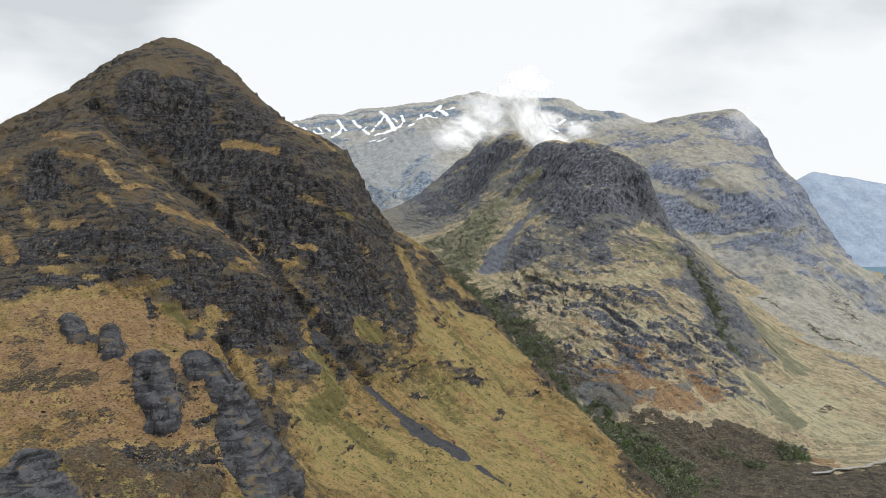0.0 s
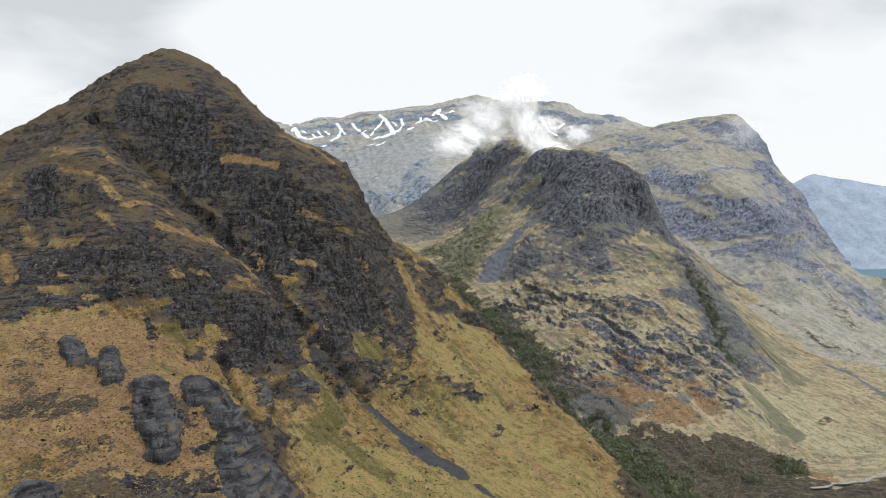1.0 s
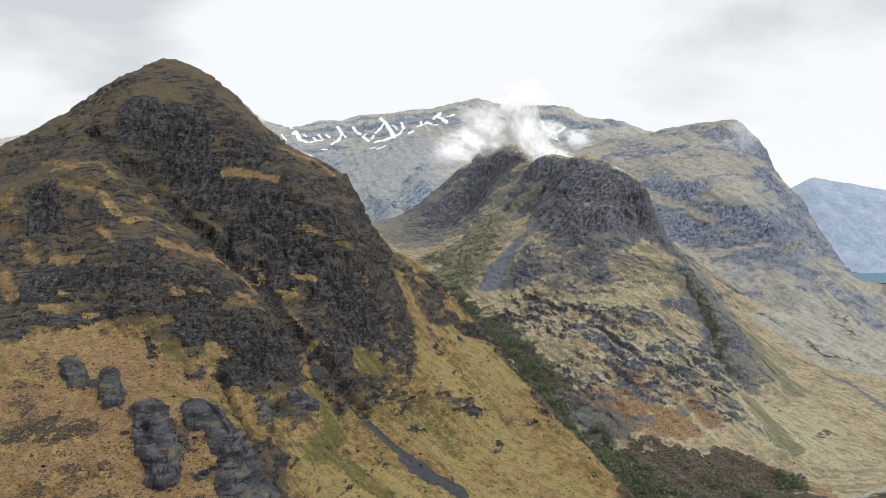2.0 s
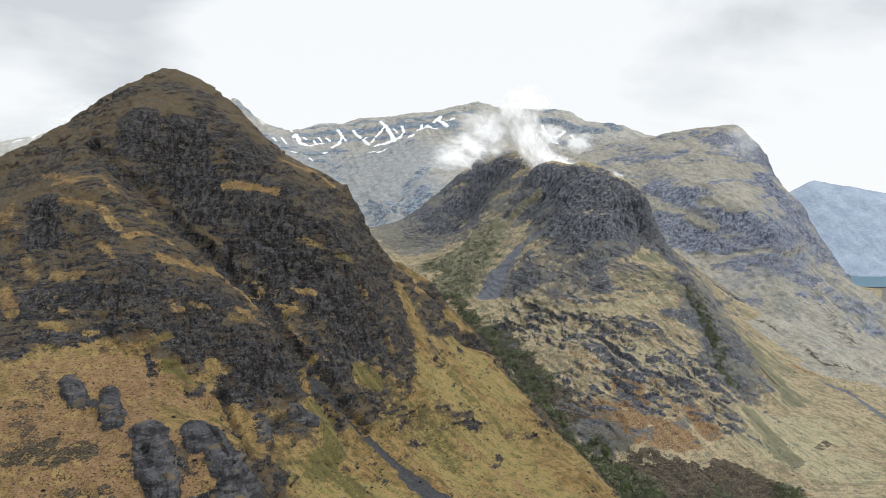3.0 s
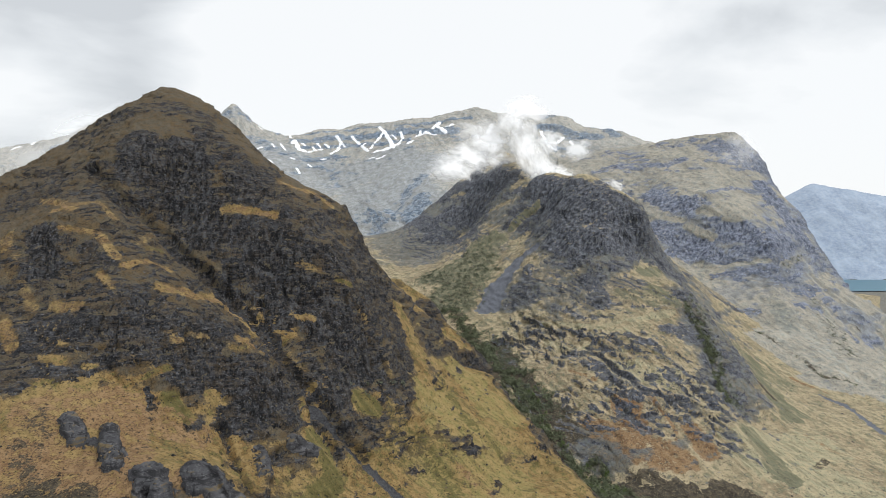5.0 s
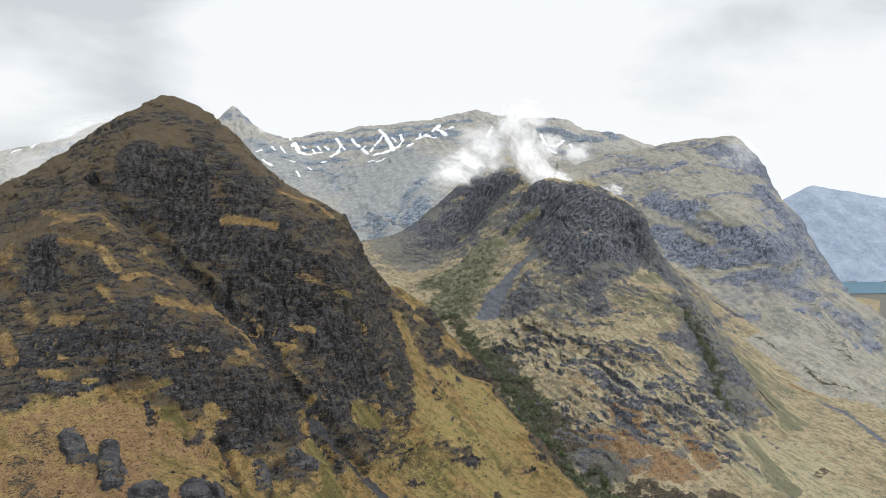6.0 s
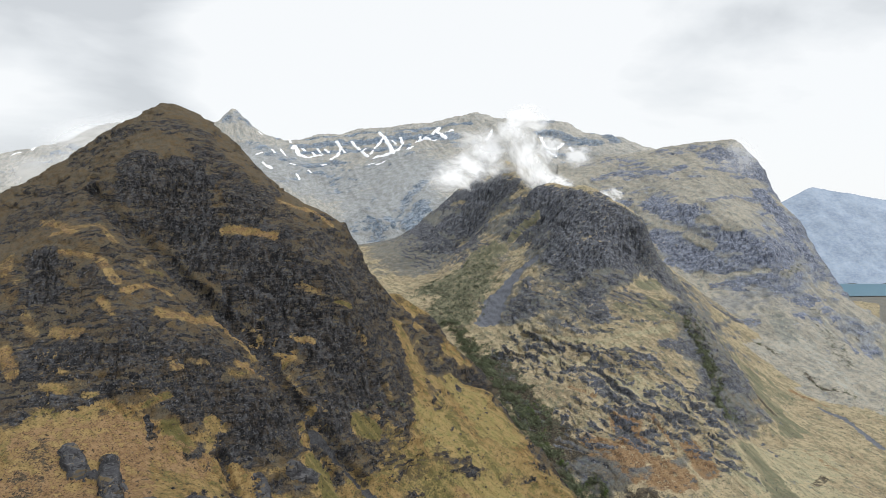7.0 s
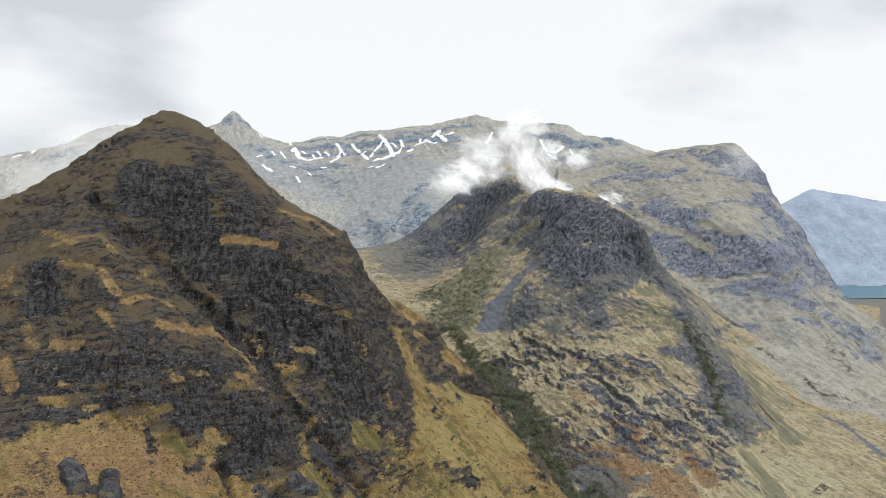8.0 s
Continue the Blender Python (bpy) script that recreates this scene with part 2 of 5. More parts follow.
    def bump(self, height, metres, strength=1.0, under=None):
        n = self.nt.nodes.new("ShaderNodeBump")
        n.inputs["Strength"].default_value, n.inputs["Distance"].default_value = strength, metres
        self.put(n.inputs["Height"], height)
        if under is not None:
            self.put(n.inputs["Normal"], under)
        return n.outputs[0]

    def done(self, colour, rough=0.9, normal=None, gloss=0.25):
        self.put(self.bsdf.inputs["Base Color"], (*colour, 1) if isinstance(colour, tuple) else colour)
        self.put(self.bsdf.inputs["Roughness"], rough)
        self.bsdf.inputs["Specular IOR Level"].default_value = gloss
        if normal is not None:
            self.put(self.bsdf.inputs["Normal"], normal)
        return self.mat


def mountain_material(name, straw, ochre, olive, heath, rock_dark, rock_mid, rock_pale, grain=1.0, period=8.0, dip=0.0):
    """Moor grass over schist and rhyolite: attributes of the mesh say where rock, scree, bracken, heather, thin heath and green turf lie."""
    k = Nodes(name)
    broad, patch, tuft = k.noise(70 * grain, detail=3), k.noise(10 * grain, detail=7, rough=0.66), k.noise(1.7 * grain, detail=5, rough=0.7)
    ledge = k.noise(4.0 * grain, (0.30, 0.30, 2.0), detail=6, rough=0.65, twist=0.5)
    # the rock's beds: at counts from the foot of a riser (0) to the back of the tread above it (1)
    split = k.nt.nodes.new("ShaderNodeSeparateXYZ")
    k.put(split.inputs[0], k.co)
    warp = k.noise(5.5 * period, detail=5, rough=0.55)
    at = k.math("MULTIPLY_ADD", split.outputs[0], dip, split.outputs[2])
    at = k.math("FRACT", k.math("DIVIDE", k.math("MULTIPLY_ADD", warp, 5.0 * period, at), period))
    gate = k.span(k.noise(3.2 * period, (0.6, 0.6, 1.6), detail=3), 0.44, 0.54)
    face = k.attr("face")
    gate = k.math("MULTIPLY", gate, k.math("MULTIPLY_ADD", face, -0.8, 1.0))
    riser = k.math("MULTIPLY", k.math("MULTIPLY", k.span(at, 0.0, 0.05), k.span(at, 0.52, 0.46)), gate)
    lip = k.math("MULTIPLY", k.math("MULTIPLY", k.span(at, 0.42, 0.47), k.span(at, 0.60, 0.53)), gate)
    foot = k.math("MULTIPLY", k.math("MULTIPLY", k.span(at, 0.0, 0.04), k.span(at, 0.20, 0.10)), gate)
    half = lambda v, amount: k.math("MULTIPLY", k.math("SUBTRACT", v, 0.5), amount)
    edge = k.math("ADD", half(patch, 3.0), k.math("ADD", half(ledge, 1.6), half(tuft, 1.5)))
    band = k.math("MULTIPLY", k.math("SUBTRACT", riser, 0.42), 0.75)
    torn = lambda key, a=0.30, b=0.70, amount=1.0, gain=1.7: k.span(k.math("ADD", k.math("MULTIPLY_ADD", k.attr(key), gain, 0.5 - 0.56 * gain), k.math("MULTIPLY", edge, amount)), a, b)
    mean = tuple((a + b) / 2 for a, b in zip(straw, ochre))
    dim = lambda c, f: tuple(f * v for v in c)
    turf = k.ramp(broad, (0.38, ochre), (0.62, straw), (0.5, mean))
    turf = k.mix(k.span(patch, 0.52, 0.565, 0.0, 0.8), turf, olive)
    turf = k.mix(k.span(patch, 0.47, 0.43, 0.0, 0.7), turf, dim(straw, 1.12))
    turf = k.mix(torn("pale", amount=0.4), turf, k.ramp(patch, (0.36, dim(straw, 1.15)), (0.64, dim(olive, 1.5)), (0.5, tuple(0.55 * a + 0.8 * c for a, c in zip(straw, olive)))))
    turf = k.mix(torn("green", amount=0.5), turf, k.ramp(tuft, (0.40, dim(olive, 0.6)), (0.60, dim(olive, 1.2))))
    turf = k.mix(k.span(k.attr("wash"), 0.53, 0.60, 0.0, 0.5), turf, k.mix(0.7, turf, dim(olive, 0.45)))
    turf = k.mix(k.span(k.attr("wash"), 0.46, 0.38, 0.0, 0.3), turf, dim(straw, 1.15))
    turf = k.mix(torn("bracken", amount=1.1), turf, k.ramp(patch, (0.40, (0.15, 0.088, 0.048)), (0.60, (0.265, 0.172, 0.092))))
    turf = k.mix(torn("heather", amount=1.05), turf, k.ramp(k.math("ADD", k.math("MULTIPLY", patch, 0.5), k.math("MULTIPLY", ledge, 0.5)), (0.42, (0.022, 0.020, 0.018)), (0.60, (0.090, 0.074, 0.052))))
    turf = k.mix(k.span(tuft, 0.52, 0.60, 0.0, 0.75), turf, k.mix(0.72, turf, (0.020, 0.018, 0.011)))
    turf = k.mix(k.span(tuft, 0.47, 0.40, 0.0, 0.6), turf, k.mix(0.5, turf, dim(straw, 1.2)))
    speck = k.noise(3.6 * grain, detail=2, rough=0.5)
    turf = k.mix(k.span(speck, 0.63, 0.67, 0.0, 0.8), turf, dim(heath, 0.35))
    sedge = k.mix(k.span(patch, 0.44, 0.58), dim(heath, 1.25), k.mix(0.4, dim(heath, 0.8), ochre))
    sedge = k.mix(k.span(tuft, 0.50, 0.60, 0.0, 0.75), sedge, dim(heath, 0.4))
    turf = k.mix(k.math("MULTIPLY", torn("thin", 0.1, 0.9, 0.8), 0.9), turf, sedge)
    streak = k.noise(3.0 * grain, (1, 1, 0.15), detail=6, rough=0.66, twist=0.4)
    block = k.noise(26 * grain, (1, 1, 0.6), detail=8, rough=0.66)
    tone, joint = k.cells(6.5 * grain, (1.3, 1.3, 0.55), 0.5)
    tone_small, joint_small = k.cells(2.0 * grain, (0.8, 0.8, 1.7), 0.5)
    stone = k.ramp(block, (0.36, rock_dark), (0.66, rock_pale), (0.51, rock_mid))
    stone = k.mix(0.22, stone, k.ramp(tone, (0.1, dim(rock_dark, 0.8)), (0.95, rock_pale), (0.6, rock_mid)))
    stone = k.mix(0.30, stone, k.ramp(tone_small, (0.1, dim(rock_dark, 0.7)), (0.95, dim(rock_pale, 1.3)), (0.6, rock_mid)))
    stone = k.mix(k.span(streak, 0.475, 0.445, 0.0, 0.8), stone, dim(rock_dark, 0.45))
    stone = k.mix(k.span(ledge, 0.57, 0.60, 0.0, 0.65), stone, dim(rock_pale, 1.2))
    stone = k.mix(k.span(ledge, 0.44, 0.41, 0.0, 0.6), stone, dim(rock_dark, 0.5))
    stone = k.mix(k.span(joint, 0.05, 0.0, 0.0, 0.55), stone, dim(rock_dark, 0.45))
    moss = k.math("MULTIPLY", k.span(k.math("ADD", k.math("MULTIPLY", patch, 0.6), k.math("MULTIPLY", ledge, 0.4)), 0.51, 0.545, 0.0, 0.85), k.math("MULTIPLY_ADD", face, -0.45, 1.0))
    stone = k.mix(moss, stone, k.mix(k.span(tuft, 0.42, 0.58), dim(heath, 0.6), k.mix(0.34, dim(heath, 1.05), ochre)))
    flute = k.noise(6.0 * grain, (1, 1, 0.06), detail=6, rough=0.62)
    stone = k.mix(k.math("MULTIPLY", k.span(flute, 0.50, 0.43), k.math("MULTIPLY_ADD", face, 0.6, 0.15)), stone, dim(rock_dark, 0.4))
    stone = k.mix(k.math("MULTIPLY", k.span(flute, 0.55, 0.61), k.math("MULTIPLY_ADD", face, 0.45, 0.1)), stone, rock_pale)
    fleck = k.noise(2.4 * grain, (1, 1, 0.6), detail=3, rough=0.75)
    stone = k.mix(k.span(fleck, 0.60, 0.64, 0.0, 0.75), stone, dim(rock_pale, 1.7))
    # under-ledge shade put into the colour at each riser's foot; lips paler
    stone = k.mix(k.math("MULTIPLY", foot, 0.4), stone, dim(rock_dark, 0.5))
    stone = k.mix(k.math("MULTIPLY", lip, 0.3), stone, dim(rock_pale, 1.15))
    chip = k.noise(1.5 * grain, detail=3, rough=0.8)
    gravel = k.ramp(chip, (0.40, dim(rock_mid, 0.8)), (0.60, dim(rock_pale, 0.9)))
    bare = k.span(k.math("ADD", k.math("MULTIPLY_ADD", k.attr("rock"), 1.6, -0.36), k.math("ADD", edge, band)), 0.46, 0.54)
    colour = k.mix(bare, turf, stone)
    scree = torn("scree", 0.40, 0.60, 0.3)
    colour = k.mix(scree, colour, gravel)
    blocks = k.math("ADD", k.math("MULTIPLY", tone, 0.5), k.math("MULTIPLY", tone_small, 0.22))
    blocks = k.math("SUBTRACT", blocks, k.span(joint, 0.12, 0.0, 0.0, 0.35))
    blocks = k.math("ADD", blocks, k.math("MULTIPLY", k.math("ADD", streak, ledge), 0.5))
    relief = k.mix(bare, k.math("ADD", tuft, patch), blocks)
    normal = k.bump(relief, 1.8 * grain, 1.0)
    return k.done(colour, 0.92, normal, 0.15)


near_rock = mountain_material("moor_and_crag", (0.262, 0.188, 0.082), (0.176, 0.108, 0.043), (0.132, 0.120, 0.045), (0.066, 0.059, 0.046), (0.017, 0.017, 0.020), (0.035, 0.036, 0.040), (0.088, 0.090, 0.097), 1.0, 8.0, -0.05)
# haze before the middle hill is mixed into its paler, bluer colours
middle_rock_hazed = mountain_material("moor_and_crag_light_haze", (0.365, 0.306, 0.196), (0.254, 0.202, 0.130), (0.180, 0.180, 0.118), (0.118, 0.128, 0.130), (0.062, 0.068, 0.086), (0.106, 0.114, 0.139), (0.188, 0.199, 0.226), 1.1, 12.0, 0.42)
# bluish haze of the distance is put into the right hill's colours
right_rock_hazed = mountain_material("moor_and_crag_blue_haze", (0.350, 0.325, 0.268), (0.290, 0.276, 0.238), (0.245, 0.260, 0.240), (0.208, 0.227, 0.250), (0.148, 0.173, 0.244), (0.208, 0.235, 0.312), (0.290, 0.320, 0.390), 1.35, 26.0, 0.04)
# the range's rock and turf carry the thickest blue haze in their colours
back_rock_hazed = mountain_material("hazed_corrie_rock", (0.405, 0.388, 0.345), (0.345, 0.336, 0.308), (0.31, 0.33, 0.322), (0.285, 0.305, 0.318), (0.140, 0.196, 0.268), (0.210, 0.270, 0.352), (0.350, 0.405, 0.470), 2.0, 40.0, -0.1)

# ---- the large structure ----
strokes, grids = [], {}


def stroke(kind, radius, weight, *points):
    """A band along a line on the hill where its cover changes."""
    strokes.append((kind, radius, weight, np.array(points, float)))


def ragged(x, y, z):
    return 0.30 + 1.45 * fbm(x / 15, y / 15, z / 15, 5, 91, 0.62)


def cover(x, y, z, kind, wob=None):
    """How strongly the strokes of one kind cover each point, from 0 to 1."""
    total = np.zeros(x.shape, np.float32)
    if wob is None:
        wob = ragged(x, y, z)
    for what, radius, weight, line in strokes:
        if what != kind:
            continue
        far = radius * 1.9
        box = np.ones(x.shape, bool)
        for v, c in zip((x, y, z), line.T):
            box &= (v > c.min() - far) & (v < c.max() + far)
        if not box.any():
            continue
        p = np.stack([x[box], y[box], z[box]], 1)
        best = np.full(len(p), 1e9)
        for a, b in zip(line, line[1:] if len(line) > 1 else line):
            ab = b - a
            q = np.clip((p - a) @ ab / max(ab @ ab, 1e-6), 0, 1)
            best = np.minimum(best, ((p - a - q[:, None] * ab) ** 2).sum(1))
        near = weight * (1 - step(0.5, 1.05, np.sqrt(best) / radius * wob[box]))
        total[box] = np.maximum(total[box], near)
    return total


def fan(relief, a0, a1, columns, y0, y1, rows):
    """A grid over the relief, with columns that spread from the glen and rows evenly spaced along the slope."""
    a = np.linspace(a0, a1, columns)[:, None]
    yy = np.geomspace(y0, y1, 500)[None]
    h = np.maximum(relief(a * yy, yy * np.ones_like(a)), FLOOR - 30)
    run = np.sqrt(np.diff(yy) ** 2 * (1 + a * a) + np.diff(h, axis=1) ** 2) / (0.5 * (yy[:, 1:] + yy[:, :-1]))
    run = run * (0.3 + 0.7 * step(-0.6, -0.1, np.diff(h, axis=1) / np.diff(yy)))  # the far sides are coarser
    wide = np.concatenate([run[:1].repeat(20, 0), run, run[-1:].repeat(20, 0)])
    total = np.concatenate([np.zeros_like(run[:1]), np.cumsum(wide, 0)])
    run = (total[41:] - total[:-41]) / 41  # rows shift little from column to column
    arc = np.concatenate([np.zeros((columns, 1)), np.cumsum(run, 1)], 1)
    y = np.stack([np.interp(np.linspace(0, r[-1], rows), r, yy[0]) for r in arc])
    x = a * y
    return x, y, relief(x, y)


def normals(x, y, z):
    p = np.stack([x, y, z], 2)
    n = np.cross(np.gradient(p, axis=0), np.gradient(p, axis=1))
    return n / np.maximum(np.linalg.norm(n, axis=2, keepdims=True), 1e-9)


def sheet(name, x, y, z, material, keep=None, **marks):
    """One mesh from a grid in survey units, with its marks as attributes."""
    nx, ny = x.shape
    i = np.arange(nx * ny).reshape(nx, ny)
    quads = np.stack([i[:-1, :-1], i[1:, :-1], i[1:, 1:], i[:-1, 1:]], 2).reshape(-1, 4)
    if keep is not None:
        k = keep.ravel()
        quads = quads[k[quads].any(1)]
    used, flat = np.unique(quads, return_inverse=True)
    quads = flat.reshape(-1, 4)
    me = bpy.data.meshes.new(name)
    me.vertices.add(len(used))
    me.vertices.foreach_set("co", (np.stack([x, y, z], 2).reshape(-1, 3)[used] * S).ravel())
    me.loops.add(quads.size)
    me.loops.foreach_set("vertex_index", quads.ravel().astype(np.int32))
    me.polygons.add(len(quads))
    me.polygons.foreach_set("loop_start", np.arange(0, quads.size, 4, dtype=np.int32))
    me.polygons.foreach_set("use_smooth", np.ones(len(quads), bool))
    for key, value in marks.items():
        me.attributes.new(key, "FLOAT", "POINT").data.foreach_set("value", value.ravel()[used].astype(np.float32))
    me.update(calc_edges=True)
    me.validate()
    me.materials.append(material)
    return new(name, me)


# cover of the near mountain
stroke("rock", 24, 0.85, (-107, 629, 222), (-72, 632, 196), (-41, 635, 170))
stroke("rock", 20, 1, (-162, 543, 213), (-132, 585, 221), (-119, 589, 206))
stroke("outcrop", 14, 1, (-142, 423, 215), (-126, 410, 201), (-116, 402, 188), (-100, 397, 172), (-85, 386, 156))
stroke("outcrop", 10, 1, (-175, 413, 213), (-163, 392, 202))
stroke("outcrop", 9, 1, (-153, 386, 196), (-148, 376, 189))
stroke("outcrop", 8, 0.9, (-249, 470, 232))
stroke("outcrop", 7, 0.9, (-236, 455, 221))
stroke("outcrop", 7, 0.9, (-220, 467, 223), (-195, 421, 215))
stroke("outcrop", 12, 1, (-189, 323, 185), (-192, 311, 179))
stroke("rock", 13, 0.5, (-154, 357, 184), (-135, 361, 180))
stroke("outcrop", 9, 0.9, (-139, 536, 188), (-130, 517, 175))
stroke("outcrop", 10, 0.8, (-118, 560, 187), (-102, 567, 176))
stroke("pale", 45, 1, (-59, 507, 132), (-10, 497, 115), (41, 534, 105), (101, 580, 98))
stroke("pale", 45, 1, (-2, 708, 180), (41, 672, 143), (72, 615, 116), (60, 647, 128))
stroke("pale", 30, 0.9, (-12, 630, 142), (17, 589, 124))
stroke("pale", 30, 0.9, (-15, 856, 231), (25, 820, 184), (60, 759, 159))
stroke("pale", 25, 0.7, (-101, 514, 155), (-72, 483, 132))
stroke("bracken", 60, 0.62, (-254, 427, 214), (-199, 390, 206), (-135, 369, 184), (-159, 337, 180))
stroke("bracken", 30, 0.6, (-274, 474, 235), (-222, 502, 231), (-184, 507, 214))
stroke("face", 22, 0.9, (-157, 557, 223), (-137, 585, 226))
stroke("heather", 16, 0.5, (-269, 466, 231), (-259, 435, 218), (-243, 403, 208))
stroke("heather", 12, 0.7, (-244, 399, 207), (-218, 392, 206), (-203, 401, 209))
stroke("outcrop", 11.5, 1, (-171, 413, 213), (-163, 396, 204), (-150, 378, 192))
stroke("outcrop", 11, 1, (-138, 417, 213), (-126, 404, 199), (-115, 394, 186))
stroke("outcrop", 21, 1, (-109, 383, 179), (-102, 379, 171), (-93, 368, 160))
stroke("outcrop", 14, 1, (-190, 323, 185), (-190, 311, 179), (-176, 313, 177))
stroke("outcrop", 8, 1, (-245, 467, 228), (-234, 457, 223))
stroke("outcrop", 7, 1, (-225, 453, 220))
stroke("outcrop", 8, 1, (-222, 471, 224), (-204, 433, 216))
stroke("rock", 14, 0.85, (-149, 353, 183), (-134, 357, 179), (-120, 367, 178))
stroke("heather", 28, 0.62, (-171, 329, 183), (-149, 333, 176), (-126, 345, 172))
stroke("thin", 26, 0.8, (-173, 333, 184), (-148, 331, 174), (-124, 345, 169))
stroke("heather", 9, 0.8, (-242, 394, 206), (-229, 411, 211))
stroke("heather", 9, 0.6, (-198, 366, 198), (-181, 372, 196))
stroke("green", 16, 0.8, (-103, 576, 184), (-83, 561, 160), (-94, 522, 152))
stroke("green", 14, 0.7, (-174, 325, 182), (-143, 331, 171))
stroke("grass", 8, 1, (-179, 550, 229))
stroke("grass", 20, 1, (-51, 831, 261), (-30, 800, 226), (-12, 718, 193), (-22, 657, 169))
stroke("green", 30, 0.6, (-41, 625, 162), (-11, 650, 155), (5, 619, 134))
stroke("green", 12, 0.9, (-203, 526, 232), (-190, 523, 222))
stroke("green", 16, 0.8, (-73, 642, 204), (-63, 642, 194))
stroke("bracken", 30, 0.45, (-261, 451, 224), (-208, 409, 211), (-203, 374, 200))
stroke("bracken", 14, 0.7, (-237, 476, 230), (-225, 500, 232))
stroke("heather", 18, 0.5, (-194, 364, 197), (-200, 344, 192), (-154, 339, 179))
stroke("gully", 11, 1, (-361, 732, 419), (-317, 699, 386), (-288, 708, 361), (-245, 682, 326), (-208, 673, 294), (-170, 651, 270), (-146, 624, 248), (-119, 615, 220), (-88, 602, 189), (-68, 597, 168))
stroke("gully", 6, 0.8, (-106, 596, 200), (-89, 581, 175), (-78, 569, 161))
stroke("gully", 6, 0.9, (-164, 535, 209), (-141, 498, 184), (-119, 465, 169))
stroke("scree", 7, 1, (-108, 607, 207), (-87, 600, 187), (-68, 597, 170))
stroke("scree", 7, 1, (-76, 593, 173), (-54, 584, 154), (-29, 564, 138))
stroke("scree", 13, 1, (-27, 560, 137), (-6, 545, 128), (14, 543, 120))
stroke("scree", 5, 0.9, (29, 537, 111), (45, 528, 103))
stroke("wood", 12, 0.6, (-75, 657, 216), (-63, 650, 202), (-44, 675, 208))
stroke("rock", 30, 1, (-325, 757, 451), (-307, 734, 418))
stroke("face", 30, 1, (-325, 757, 451), (-307, 734, 418))
stroke("rock", 37, 1, (-276, 771, 439), (-261, 743, 394), (-235, 707, 350))
stroke("face", 37, 1, (-276, 771, 439), (-261, 743, 394), (-235, 707, 350))
stroke("rock", 33, .9, (-212, 759, 410), (-192, 737, 381))
stroke("face", 33, .8, (-212, 759, 410), (-192, 737, 381))
stroke("rock", 32, .8, (-130, 733, 357), (-106, 722, 328))
stroke("face", 32, .6, (-130, 733, 357), (-106, 722, 328))
stroke("rock", 41, 1, (-172, 714, 334), (-142, 677, 283))
stroke("face", 41, 1, (-172, 714, 334), (-142, 677, 283))
stroke("rock", 36, 1, (-120, 672, 278), (-87, 668, 246))
stroke("face", 36, 1, (-120, 672, 278), (-87, 668, 246))
stroke("rock", 26, 1, (-76, 666, 230), (-90, 632, 213))
stroke("face", 26, .9, (-76, 666, 230), (-90, 632, 213))
stroke("rock", 16, .9, (-50, 669, 208), (-53, 633, 183))
stroke("face", 16, .6, (-50, 669, 208), (-53, 633, 183))
stroke("rock", 14, 1, (-112, 630, 234), (-96, 621, 210))
stroke("face", 14, .8, (-112, 630, 234), (-96, 621, 210))
stroke("rock", 32, .74, (-426, 852, 460), (-374, 849, 489), (-326, 857, 501), (-279, 846, 485))
stroke("thin", 32, 1, (-426, 852, 460), (-374, 849, 489), (-326, 857, 501), (-279, 846, 485))
stroke("rock", 30, .8, (-264, 808, 458), (-225, 782, 431), (-178, 765, 398))
stroke("thin", 30, 1, (-264, 808, 458), (-225, 782, 431), (-178, 765, 398))
stroke("rock", 29, .74, (-157, 750, 379), (-128, 772, 360), (-102, 732, 327))
stroke("thin", 29, 1, (-157, 750, 379), (-128, 772, 360), (-102, 732, 327))
stroke("rock", 46, .72, (-426, 724, 379), (-441, 771, 403), (-354, 705, 402), (-300, 673, 366), (-244, 635, 319), (-194, 604, 283))
stroke("thin", 46, 1, (-426, 724, 379), (-441, 771, 403), (-354, 705, 402), (-300, 673, 366), (-244, 635, 319), (-194, 604, 283))
stroke("rock", 44, .72, (-357, 597, 327), (-325, 580, 304), (-261, 560, 299), (-219, 568, 286))
stroke("thin", 44, 1, (-357, 597, 327), (-325, 580, 304), (-261, 560, 299), (-219, 568, 286))
stroke("rock", 25, .72, (-331, 544, 277), (-306, 501, 252))
stroke("thin", 25, 1, (-331, 544, 277), (-306, 501, 252))
stroke("rock", 20, 1, (-350, 623, 353), (-334, 603, 326))
stroke("face", 20, .9, (-350, 623, 353), (-334, 603, 326))
stroke("rock", 16, .85, (-308, 614, 339), (-278, 599, 325))
stroke("face", 16, .5, (-308, 614, 339), (-278, 599, 325))
stroke("rock", 8.7, .95, (-264, 570, 307), (-239, 572, 303))
stroke("face", 8.7, .5, (-264, 570, 307), (-239, 572, 303))
stroke("rock", 17, 1, (-319, 553, 282), (-276, 539, 281), (-239, 554, 281), (-203, 574, 282), (-177, 611, 272))
stroke("face", 17, .4, (-319, 553, 282), (-276, 539, 281), (-239, 554, 281), (-203, 574, 282), (-177, 611, 272))
stroke("rock", 11, 1, (-296, 512, 255), (-266, 510, 255), (-249, 535, 261))
stroke("face", 11, .5, (-296, 512, 255), (-266, 510, 255), (-249, 535, 261))
stroke("rock", 9.5, .9, (-238, 537, 264), (-212, 548, 257), (-194, 574, 258))
stroke("rock", 19, 1, (-197, 544, 243), (-173, 565, 236), (-147, 566, 229))
stroke("face", 19, .6, (-197, 544, 243), (-173, 565, 236), (-147, 566, 229))
stroke("rock", 13, 1, (-160, 549, 216), (-138, 567, 222))
